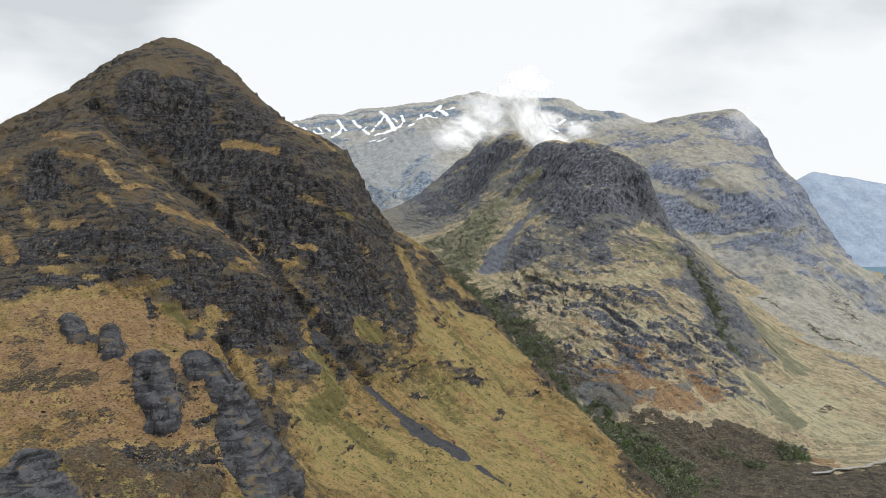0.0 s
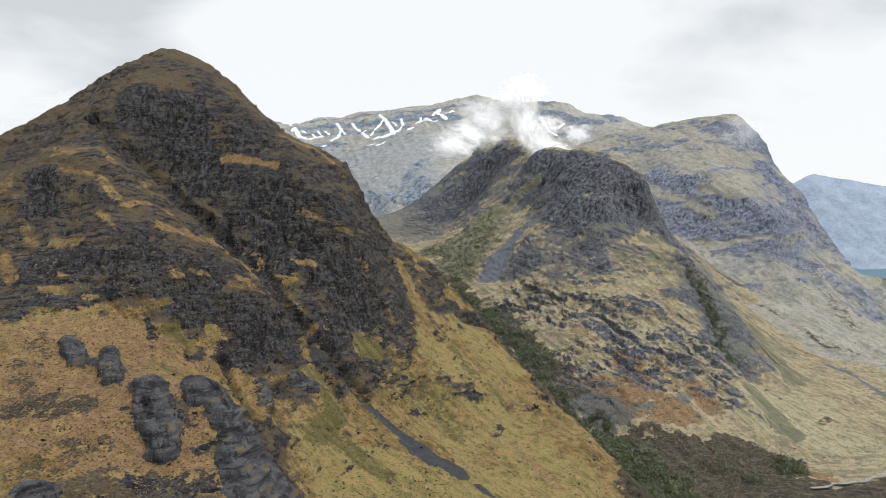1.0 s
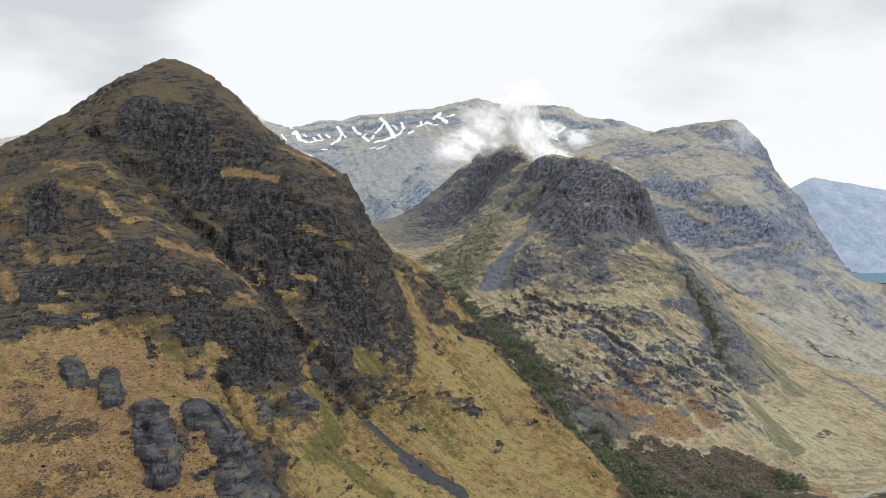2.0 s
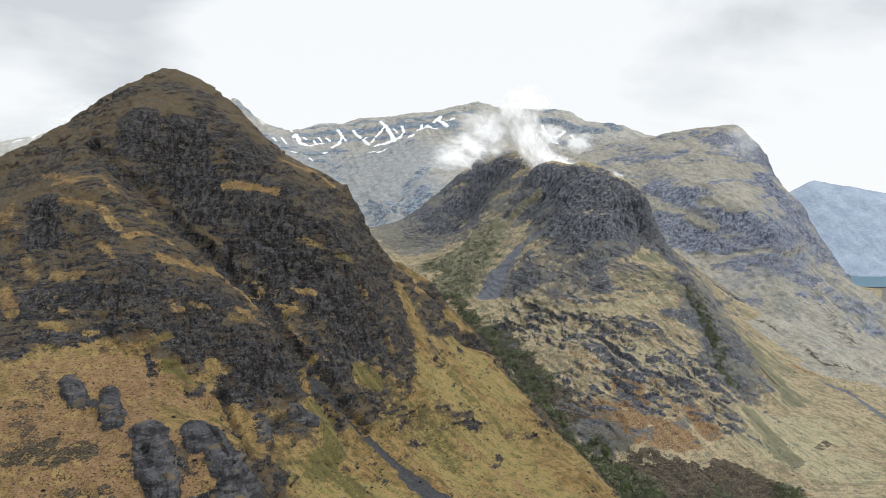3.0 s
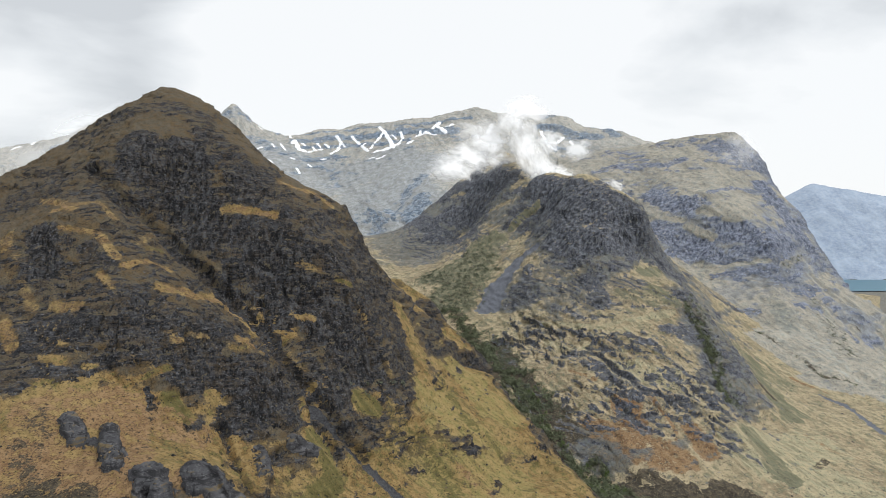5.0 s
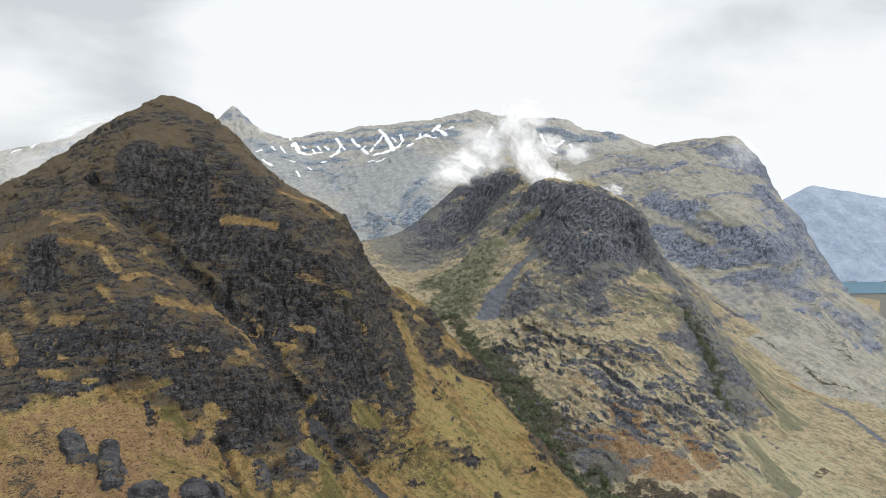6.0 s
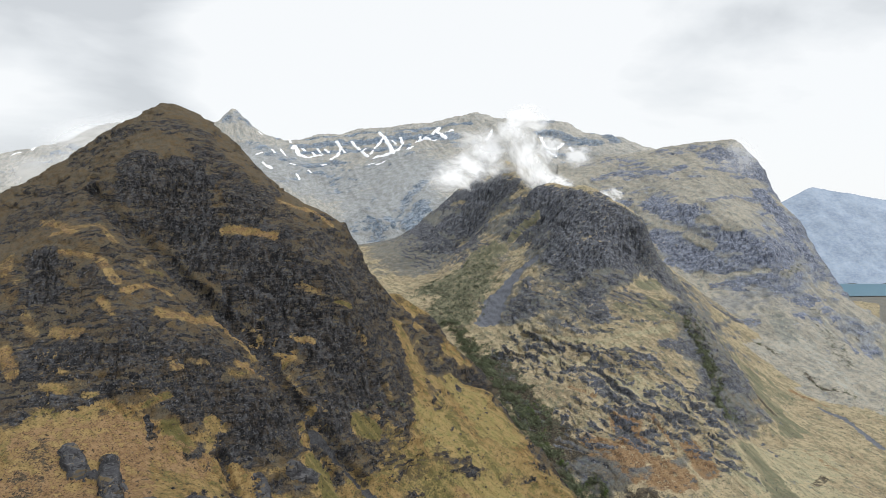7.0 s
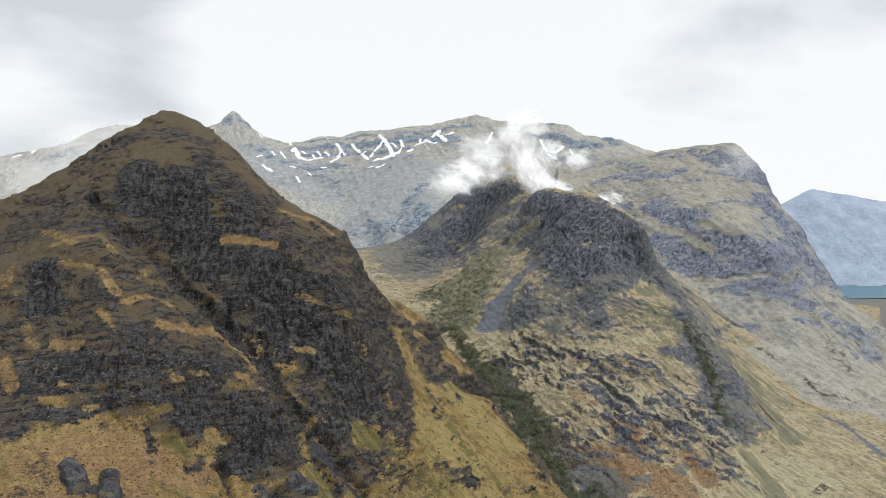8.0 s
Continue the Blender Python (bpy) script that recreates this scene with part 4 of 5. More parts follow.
stroke("grass", 14, 1, (737, 1843, 460), (840, 1894, 476))
stroke("grass", 10, 1, (537, 1761, 372), (585, 1714, 363))
stroke("grass", 18, 1, (624, 1710, 388), (679, 1646, 371), (750, 1656, 365))
stroke("grass", 14, 1, (588, 1700, 350), (627, 1644, 326))
stroke("grass", 7.7, 1, (557, 1619, 261), (594, 1615, 267))
stroke("pale", 7.7, .6, (557, 1619, 261), (594, 1615, 267))
stroke("grass", 7.5, 1, (614, 1581, 260), (660, 1564, 268), (716, 1546, 277))
stroke("pale", 7.5, .6, (614, 1581, 260), (660, 1564, 268), (716, 1546, 277))
stroke("grass", 22, 1, (605, 2069, 550), (710, 2047, 570))
stroke("grass", 30, .9, (581, 1928, 471), (686, 1887, 484), (778, 1891, 485))
stroke("grass", 27, 1, (638, 1349, 141), (704, 1398, 155), (716, 1352, 133), (728, 1294, 110), (716, 1227, 87))
stroke("pale", 27, .55, (638, 1349, 141), (704, 1398, 155), (716, 1352, 133), (728, 1294, 110), (716, 1227, 87))
stroke("pale", 14, .5, (763, 1446, 173), (760, 1394, 147))
stroke("heather", 9.9, .6, (618, 1363, 146), (652, 1311, 113), (662, 1228, 94), (708, 1221, 80))
stroke("wood", 9.9, .9, (618, 1363, 146), (652, 1311, 113), (662, 1228, 94), (708, 1221, 80))
stroke("scree", 8.4, 1, (608, 1152, 81), (641, 1119, 72), (629, 998, 65))
stroke("bracken", 9.1, .8, (593, 1188, 96), (614, 1173, 85), (634, 1157, 75))
stroke("wood", 15, .8, (751, 1555, 271), (837, 1644, 277))
stroke("green", 15, .6, (751, 1555, 271), (837, 1644, 277))
stroke("wood", 25, .8, (790, 1497, 190), (784, 1407, 146), (765, 1325, 117))
stroke("wood", 23, .5, (891, 1695, 293), (949, 1725, 250))
stroke("heather", 13, .7, (874, 1516, 174), (883, 1467, 123))
stroke("rock", 13, .7, (923, 1757, 310), (939, 1702, 257), (961, 1666, 210))
# cover of the back range
stroke("rock", 25, 1, (-876, 2898, 785), (-798, 2950, 776), (-676, 2932, 712))
stroke("rock", 27, 1, (371, 2636, 739), (482, 2679, 727), (579, 2632, 692), (612, 2502, 660))
stroke("rock", 18, 1, (-543, 2841, 696), (-316, 2806, 722), (-92, 2717, 721), (105, 2714, 744))
stroke("rock", 54, .65, (422, 2450, 601), (527, 2402, 588))
stroke("rock", 42, 1, (-561, 2754, 663), (-396, 2744, 681), (-174, 2691, 691), (38, 2601, 688))
stroke("rock", 25, 1, (-514, 2693, 632), (-300, 2668, 642), (-125, 2596, 651))
stroke("rock", 34, 1, (350, 2560, 695), (437, 2528, 679), (550, 2505, 654))
stroke("rock", 41, .7, (-723, 2750, 677), (-539, 2596, 589), (-374, 2595, 580))
stroke("rock", 21, .6, (-435, 2474, 490), (-345, 2402, 458), (-409, 2567, 554))
stroke("rock", 19, .7, (-125, 2536, 614), (-43, 2543, 633), (77, 2552, 658))
stroke("thin", 169, .8, (-699, 2659, 623), (-526, 2534, 552), (-354, 2463, 490), (-162, 2493, 571))
stroke("thin", 148, .9, (-249, 1948, 361), (-184, 2296, 465), (-80, 2396, 546))
stroke("pale", 73, .5, (-308, 2261, 411), (-234, 2418, 509), (-156, 2399, 527))
stroke("grass", 21, .9, (428, 2479, 626), (533, 2415, 597), (612, 2420, 616))
stroke("rock", 54, .6, (-1431, 2372, 539), (-1389, 2432, 563), (-1331, 2542, 631))
stroke("snow", 6.2, 1, (-635, 2981, 708), (-568, 2715, 647))
stroke("snow", 9.6, 1, (-568, 2753, 663), (-533, 2671, 621), (-508, 2657, 612))
stroke("snow", 5.8, 1, (-496, 2652, 610), (-446, 2664, 620))
stroke("snow", 5.3, 1, (-474, 2723, 649), (-452, 2681, 626))
stroke("snow", 7.4, 1, (-403, 2741, 677), (-382, 2705, 652), (-389, 2648, 614), (-408, 2630, 603))
stroke("snow", 6.9, 1, (-345, 2733, 678), (-311, 2683, 643), (-272, 2618, 611))
stroke("snow", 6.9, 1, (-243, 2778, 716), (-220, 2727, 694), (-241, 2672, 656), (-262, 2629, 622))
stroke("snow", 11, 1, (-241, 2597, 607), (-188, 2577, 619), (-157, 2587, 634))
stroke("snow", 8.9, 1, (-220, 2727, 694), (-192, 2642, 652), (-174, 2570, 620))
stroke("snow", 6, 1, (-154, 2672, 687), (-144, 2630, 660), (-160, 2588, 633))
stroke("snow", 7.2, 1, (-95, 2621, 663), (-57, 2610, 680), (-22, 2603, 670))
stroke("snow", 9, 1, (-34, 2656, 699), (-11, 2716, 725))
stroke("snow", 10, 1, (13, 2595, 679), (-19, 2675, 710))
stroke("snow", 6.6, 1, (157, 2539, 663), (182, 2602, 707))
stroke("snow", 6.4, 1, (350, 2533, 674), (363, 2479, 631), (401, 2482, 628), (425, 2504, 648))
stroke("snow", 4.9, 1, (367, 2466, 618), (394, 2445, 597))
stroke("snow", 4.7, 1, (447, 2491, 636), (453, 2468, 620))
stroke("snow", 6.6, 1, (-646, 2573, 584), (-605, 2538, 561))
stroke("snow", 5.8, 1, (-689, 2660, 622), (-673, 2669, 629))
stroke("snow", 5.1, 1, (-741, 2890, 734), (-724, 2882, 720))
stroke("snow", 4.5, 1, (-614, 2720, 647), (-580, 2649, 616))
stroke("snow", 5, 1, (-513, 2523, 540), (-500, 2503, 521))
stroke("snow", 4.3, 1, (-547, 2580, 582), (-530, 2571, 577))
stroke("snow", 4.3, 1, (-439, 2595, 578), (-421, 2599, 580))
stroke("snow", 4.3, 1, (-262, 2559, 577), (-245, 2555, 582))
stroke("snow", 5.4, 1, (-532, 2730, 649), (-517, 2709, 638))
stroke("snow", 5.3, 1, (-488, 2693, 632), (-471, 2656, 614))
stroke("snow", 5.3, 1, (-443, 2715, 646), (-427, 2689, 631))
stroke("snow", 4.8, 1, (-362, 2669, 630), (-377, 2696, 644))
stroke("snow", 5.3, 1, (-297, 2655, 630), (-284, 2666, 643))
stroke("snow", 5.2, 1, (-188, 2667, 675), (-170, 2643, 660))
stroke("snow", 5.1, 1, (-123, 2575, 634), (-106, 2587, 645))
stroke("snow", 5.2, 1, (-78, 2622, 672), (-82, 2657, 689))
stroke("snow", 6.3, 1, (17, 2639, 704), (40, 2662, 715))
stroke("snow", 4.8, 1, (-645, 2709, 646), (-627, 2680, 630))
stroke("snow", 4.6, 1, (-478, 2560, 554), (-467, 2556, 549))
stroke("snow", 5, 1, (-233, 2538, 576), (-205, 2540, 588))
stroke("snow", 5, 1, (-1521, 2527, 604), (-1511, 2564, 617))
stroke("snow", 5.2, 1, (-1482, 2580, 627), (-1498, 2633, 642))


def blocky(n, levels):
    """Noise cut into slabs with sharp edges."""
    b = n * levels
    k = np.floor(b)
    return (k + step(0.62, 1.0, b - k)) / levels


def crag_relief(x, y, z, size):
    """Buttresses, flutes, ledges and cracks of bare rock: how far the face stands out."""
    w = fbm(x / (30 * size), y / (30 * size), z / (30 * size), 3, 5)
    buttress = ridged(x / (40 * size) + w, y / (40 * size), z / (150 * size), 2, 25)
    slab = blocky(fbm(x / (40 * size), y / (40 * size), z / (13 * size), 3, 33, 0.5), 9)
    flute = ridged(x / (13 * size) + 2 * w, y / (13 * size), z / (110 * size), 3, 21)
    small = blocky(fbm(x / (8 * size), y / (8 * size), z / (3.2 * size), 3, 65, 0.55), 6)
    crack = ridged(x / (24 * size) + w, y / (24 * size), z / (130 * size), 2, 57)
    return 5.0 * (buttress - 0.6) + 6.0 * (slab - 0.5) + 5.0 * (flute - 0.6) + 2.6 * (small - 0.5) - 3.6 * step(0.88, 0.99, crack)


def beds(x, y, z, period, dip, size, seed):
    """The rock's beds: the height within each one from 0 (foot of its riser) to 1, and how high its riser is here."""
    w = fbm(x / (3.2 * period), y / (3.2 * period), z / (3.2 * period), 5, 71 + seed, 0.6)
    b = (z + dip * x + 3.2 * period * w) / period
    k = np.floor(b)
    tall = fbm(x / (2.2 * period) + 7 * k, y / (2.2 * period), 3.7 * k, 2, 77 + seed)
    return b - k, step(0.36, 0.62, tall)


def mountain(name, relief, material, a0, a1, columns, y0, y1, rows, size, slope_lo, slope_hi, period, dip, fall, low=None):
    x, y, z = (v.astype(np.float32) for v in fan(relief, a0, a1, columns, y0, y1, rows))
    n = normals(x, y, z)
    # broad bumps first, so that the slope and the cover follow them
    shove = 10 * size * (fbm(x / (60 * size), y / (60 * size), z / (60 * size), 4, 3) - 0.5)
    x, y, z = (v + shove * n[..., i] for i, v in enumerate((x, y, z)))
    n = normals(x, y, z)
    slope = np.hypot(n[..., 0], n[..., 1]) / np.maximum(n[..., 2], 0.05)
    patch = fbm(x / (26 * size), y / (26 * size), z / (9 * size), 6, 11, 0.6)
    wob = ragged(x, y, z)
    on = {kind: cover(x, y, z, kind, wob) for kind in ("rock", "outcrop", "ledges", "grass", "green", "scree", "heather", "bracken", "gully", "thin", "pale", "face")}
    rock = step(slope_lo, slope_hi, slope + 2.4 * (patch - 0.5))
    rock = np.maximum(rock, np.maximum(on["rock"], on["outcrop"]))
    rock = np.maximum(rock, 0.42 * on["ledges"])
    grass = np.maximum(on["grass"], on["green"])
    rock = rock * (1 - 0.85 * grass)
    thin = np.clip(step(0.55, 1.15, slope + 1.2 * (patch - 0.5)) * (1 - 0.8 * grass), 0, 1)
    thin = np.maximum(thin, on["thin"] * (1 - 0.6 * grass))
    if size < 1.1:  # the near hill's high ground carries thin heath only
        thin = np.maximum(thin, step(245, 310, z + 40 * (patch - 0.5)) * (1 - 0.97 * grass))
    # beds, coarse and fine: bare risers, turf on the treads
    steep = np.maximum(step(0.35, 0.75, slope) * (0.75 if size < 1.1 else 0.45) * (1 - 0.7 * on["rock"]), on["ledges"])
    tread = 0
    for share, seed, much in ((1.0, 0, 1.0), (0.42, 9, 0.8)):
        at, tall = beds(x, y, z, period * share, dip, size, seed)
        rise = (1 - step(0.28, 0.38, at)) * step(0.0, 0.04, at)
        rock = np.clip(rock + (1.0 if size < 1.5 else 1.5) * much * tall * steep * ((0.55 + 0.35 * on["ledges"]) * rise - 0.34 * (1 - rise)) * (1 - 0.7 * grass), 0, 1)
        tread = tread + (1.0 if size < 1.1 else 0.3 + 0.7 * on["ledges"]) * tall * steep * period * share * (0.24 if size < 1.1 else 0.55 if size < 1.5 else 0.24 if size < 2 else 0.1) * (np.where(at < 0.32, at / 0.32, 1 - (at - 0.32) / 0.68) - 0.5)
    scree = on["scree"]
    rock = np.maximum(rock, 0.8 * on["gully"]) * (1 - scree)
    out = rock * (size if size < 1.5 else 0.8 * size) * crag_relief(x, y, z, size) + tread
    tuss = fbm(x / (5 * size), y / (5 * size), z / (5 * size), 4, 41, 0.6) - 0.5
    # rills and lines of tussocks that run down the fall line
    f = np.array(fall) / np.linalg.norm(fall)
    along = 0.93 * (x * f[0] + y * f[1] + z * f[2]) + 6 * fbm(x / 40, y / 40, z / 40, 2, 49)
    p, q, r = x - f[0] * along, y - f[1] * along, z - f[2] * along
    rill = ridged(p / (15 * size), q / (15 * size), r / (15 * size), 3, 45) - 0.7
    wash = fbm(p / (3.4 * size), q / (3.4 * size), r / (3.4 * size), 4, 47, 0.65)
    out = out + (1 - rock) * size * (1.7 * tuss + 3.6 * rill + 1.3 * (wash - 0.5))
    out = out - 2.0 * scree * size - 8.0 * on["gully"] * size + 3.0 * size * on["outcrop"]
    if size > 2:
        out = out + 16 * step(600, 680, z) * (ridged(x / 52, y / 90, z * 0, 3, 83) - 0.62)
    x, y, z = (v + out * n[..., i] for i, v in enumerate((x, y, z)))
    keep = z > FLOOR - 12
    if low is not None:
        keep &= low(x, y, z)
    ob = sheet(name, x, y, z, material, keep, rock=rock, scree=scree, heather=on["heather"], bracken=on["bracken"], green=on["green"], thin=thin, wash=wash, pale=on["pale"], face=on["face"])
    ob["kind"] = "structure"
    grids[ob] = dict(x=x, y=y, z=z, n=n, rock=rock, keep=keep)
    return ob


near = mountain("mountain", near_relief, near_rock, -0.74, 0.36, 960, 150, 1130, 620, 1.0, 0.75, 1.3, 17, -0.05, (0.60, -0.35, -0.60))
tagged(near, "steep dark crag mountain with ochre moor grass", "mountain")
middle = mountain("mountain", middle_relief, middle_rock_hazed, -0.16, 0.80, 800, 620, 2050, 600, 1.2, 0.9, 1.5, 17, 0.42, (0.45, -0.60, -0.50), lambda x, y, z: (y < 2000) & (x < np.where(y < 1200, 0.78, 0.62) * y) & (x > -260))
tagged(middle, "blunt rock-nosed mountain above terraced straw-coloured crags", "mountain")
right = mountain("mountain", right_relief, right_rock_hazed, 0.16, 0.80, 460, 1100, 2500, 400, 1.9, 0.8, 1.4, 46, 0.04, (0.35, -0.6, -0.6), lambda x, y, z: (x > 230) & (x > 0.164 * y))
tagged(right, "broad haze-grey cliff-banded mountain with a flat top", "mountain")
back = mountain("mountain_range", back_relief, back_rock_hazed, -0.74, 0.42, 840, 1600, 3150, 330, 2.4, 0.85, 1.5, 60, -0.1, (0.3, -0.7, -0.5), lambda x, y, z: (x < 250) | (z > right_relief(x, y) - 40))
tagged(back, "high haze-grey corrie range with snow in its gullies", "mountain range")


def ground():
    """The glen's floor, one sheet to the horizon, finer where the burn runs."""
    ax = np.concatenate([np.linspace(-3500, 100, 60)[:-1], np.linspace(100, 900, 230)[:-1], np.linspace(900, 3500, 60)])
    ay = np.concatenate([np.linspace(-1200, 480, 40)[:-1], np.linspace(480, 1300, 220)[:-1], np.linspace(1300, 3960, 60)])
    gx, gy = np.meshgrid(ax, ay, indexing="ij")
    gz = FLOOR - 6 + 5 * fbm(gx / 300, gy / 300, gx * 0, 3, 8) + 2.2 * fbm(gx / 14, gy / 14, gx * 0, 4, 18)
    on = {kind: cover(gx, gy, gz, kind) for kind in ("rock", "scree", "heather", "bracken", "green", "pale", "thin", "face")}
    edge = 14 * (fbm(gx / 30, gy / 30, gx * 0, 3, 31) - 0.5)
    moor = step(150, 230, gx) * (1 - step(745, 800, gy - 0.12 * (gx - 300))) * np.maximum(1 - step(335, 362, gx + edge), 1 - step(-14, -4, gy + edge - 671 - 0.46 * (gx - 355)))
    on["heather"] = np.maximum(on["heather"], moor * (0.75 + 0.7 * fbm(gx / 40, gy / 18, gx * 0, 3, 38)))
    on["thin"] = np.maximum(on["thin"], 0.9 * step(1250, 1500, gy))
    wash = fbm(gx / 30, gy / 6, gx * 0, 4, 28)
    # the floor shares the middle hill's haze-tinted colours
    return sheet("ground", gx, gy, gz, middle_rock_hazed, None, wash=wash, **on)


tagged(ground(), "flat glen floor of heather and straw-coloured grass", "ground", kind="structure")


# ---- parts laid on the hills ----


def part(name, bm, material, parent, label=""):
    me = bpy.data.meshes.new(name)
    bm.to_mesh(me)
    bm.free()
    me.materials.append(material)
    ob = new(name, me)
    ob.parent = parent
    return tagged(ob, label)


def laid(name, parent, line_index, lift, material, bury=1.5, rough=0.0):
    """A patch of snow, scree or bare rock that lies on the hill along one stroke."""
    g = grids[parent]
    x, y, z, n = g["x"], g["y"], g["z"], g["n"]
    kind, radius, weight, line = strokes[line_index]
    reach = radius * 1.6
    inside = (x > line[:, 0].min() - reach) & (x < line[:, 0].max() + reach) & (y > line[:, 1].min() - reach) & (y < line[:, 1].max() + reach) & (z > line[:, 2].min() - reach) & (z < line[:, 2].max() + reach)
    if not inside.any():
        return None
    i, j = np.nonzero(inside)
    a, b, c, d = max(i.min() - 1, 0), i.max() + 2, max(j.min() - 1, 0), j.max() + 2
    x, y, z, n = x[a:b, c:d], y[a:b, c:d], z[a:b, c:d], n[a:b, c:d]
    rest, strokes[:] = list(strokes), [strokes[line_index]]
    how = cover(x, y, z, kind)
    strokes[:] = rest
    keep = how > 0.12
    if not keep.any():
        return None
    out = lift * (step(0.1, 1.0, how) * (1.15 - 0.3 * how)) - bury * (how < 0.2)
    if rough:
        out = out + rough * how * (blocky(fbm(x / 9, y / 9, z / 4, 4, 61, 0.55), 7) - 0.4)
    x, y, z = (v + out * n[..., q] for q, v in enumerate((x, y, z)))
    one = np.ones_like(x)
    ob = sheet(name, x, y, z, material, keep, rock=one, scree=0 * one, heather=0 * one, bracken=0 * one, green=0 * one, thin=0 * one, wash=0.5 * one, pale=0 * one, face=0 * one)
    ob.parent = parent
    return ob


def snow_material():
    k = Nodes("old_snow")
    n = k.noise(6.0, detail=5)
    return k.done(k.ramp(n, (0.35, (0.74, 0.77, 0.81)), (0.65, (0.88, 0.89, 0.91))), 0.6, k.bump(n, 1.0, 0.5))


def slab_material():
    """Bare grey schist, split along its beds and by upright cracks, with lichen."""
    k = Nodes("bare_slab")
    bed = k.noise(5.0, (0.22, 0.22, 1.5), detail=6, rough=0.6, twist=0.6)
    crack = k.noise(4.0, (1, 1, 0.12), detail=5, rough=0.6)
    blot, grit = k.noise(14, detail=5), k.noise(1.4, detail=4, rough=0.7)
    c = k.ramp(blot, (0.36, (0.033, 0.033, 0.037)), (0.64, (0.080, 0.081, 0.087)))
    c = k.mix(k.span(bed, 0.47, 0.41, 0.0, 0.8), c, (0.016, 0.016, 0.018))
    c = k.mix(k.span(bed, 0.56, 0.62, 0.0, 0.6), c, (0.125, 0.125, 0.130))
    c = k.mix(k.span(crack, 0.44, 0.38, 0.0, 0.75), c, (0.014, 0.014, 0.016))
    c = k.mix(k.span(grit, 0.56, 0.66, 0.0, 0.5), c, (0.165, 0.165, 0.16))
    c = k.mix(k.span(k.math("ADD", k.math("MULTIPLY", blot, 0.5), k.math("MULTIPLY", bed, 0.5)), 0.55, 0.60, 0.0, 0.8), c, (0.120, 0.088, 0.040))
    return k.done(c, 0.9, k.bump(k.math("ADD", bed, k.math("ADD", k.math("MULTIPLY", crack, 0.7), k.math("MULTIPLY", grit, 0.4))), 1.6, 0.9), 0.2)


old_snow, bare_slab = snow_material(), slab_material()
for index, (kind, radius, weight, line) in enumerate(list(strokes)):
    if kind == "snow":
        laid("snow_patch", back, index, 2.0, old_snow)
    elif kind == "outcrop":
        owner = near if line[0][1] < 700 and line[0][0] < 60 else middle
        laid("rock_outcrop", owner, index, 3.2, bare_slab if owner is near else middle_rock_hazed, 1.2, 2.4)

# ---- woods, shrubs and boulders ----


def leaf_material(name, dark, light):
    k = Nodes(name)
    info = k.nt.nodes.new("ShaderNodeNewGeometry")
    n = k.noise(9.0, detail=2)
    colour = k.mix(info.outputs["Random Per Island"], dark, light)
    colour = k.mix(k.span(n, 0.4, 0.65, 0.0, 0.5), colour, tuple(0.55 * v for v in dark))
    return k.done(colour, 0.85, None, 0.1)


birch_leaves = leaf_material("birch_leaves", (0.066, 0.078, 0.050), (0.245, 0.268, 0.165))
alder_leaves = leaf_material("fresh_leaves", (0.060, 0.100, 0.030), (0.185, 0.240, 0.085))
shrub_leaves = leaf_material("shrub_leaves", (0.085, 0.100, 0.070), (0.180, 0.198, 0.140))


def bark_material():
    k = Nodes("birch_bark")
    n = k.noise(0.4, (1, 1, 0.3))
    return k.done(k.ramp(n, (0.4, (0.07, 0.06, 0.05)), (0.6, (0.30, 0.28, 0.25))), 0.9)


bark = bark_material()


def leaf_cloud(rng, centre, width, height, count, size):
    """Leaf clumps: small three-cornered sprays on a few uneven lobes. Metres. Gives corners in threes."""
    lobes = rng.normal(size=(6, 3)) * (0.30 * width, 0.30 * width, 0.22 * height) + (0, 0, 0.62 * height)
    at = lobes[rng.integers(0, 6, count)]
    way = rng.normal(size=(count, 3))
    way /= np.linalg.norm(way, axis=1, keepdims=True)
    mid = at + way * rng.uniform(0.6, 1.0, (count, 1)) * (0.27 * width, 0.27 * width, 0.25 * height)
    corner = mid[:, None] + rng.normal(size=(count, 3, 3)) * size
    return corner.reshape(-1, 3) + centre


def triangles(name, points, material):
    me = bpy.data.meshes.new(name)
    n = len(points)
    me.vertices.add(n)
    me.vertices.foreach_set("co", points.ravel())
    me.loops.add(n)
    me.loops.foreach_set("vertex_index", np.arange(n, dtype=np.int32))
    me.polygons.add(n // 3)
    me.polygons.foreach_set("loop_start", np.arange(0, n, 3, dtype=np.int32))
    me.update(calc_edges=True)
    me.materials.append(material)
    return me


def spots(owner, kind, count, rng, extra=None):
    """Random places on a hill within the strokes of one kind, in metres."""
    g = grids[owner]
    how = cover(g["x"], g["y"], g["z"], kind) * g["keep"]
    if extra is not None:
        how = how * extra(g)
    x, y, z = g["x"], g["y"], g["z"]
    how = how * (0.12 + step(0.42, 0.58, fbm(x / 11, y / 11, z / 11, 3, 87)))
    p = (how * g["y"]).ravel()
    if p.sum() <= 0:
        return np.zeros((0, 3))
    pick = rng.choice(p.size, count, p=p / p.sum())
    q = np.stack([g[c].ravel()[pick] for c in "xyz"], 1)
    return (q + rng.normal(size=q.shape) * (1.0, 1.0, 0)) * S


def woodland(owner, count, material, low, high, label, leaves=46, kind="wood"):
    rng = np.random.default_rng(count)
    made = [leaf_cloud(rng, p - (0, 0, 1.0), w, 0.9 * w, leaves, 0.11 * w) for p, w in zip(spots(owner, kind, count, rng), rng.uniform(low, high, count))]
    ob = new("woodland", triangles("woodland", np.concatenate(made), material))
    return tagged(ob, label, "woodland", kind="stuff")


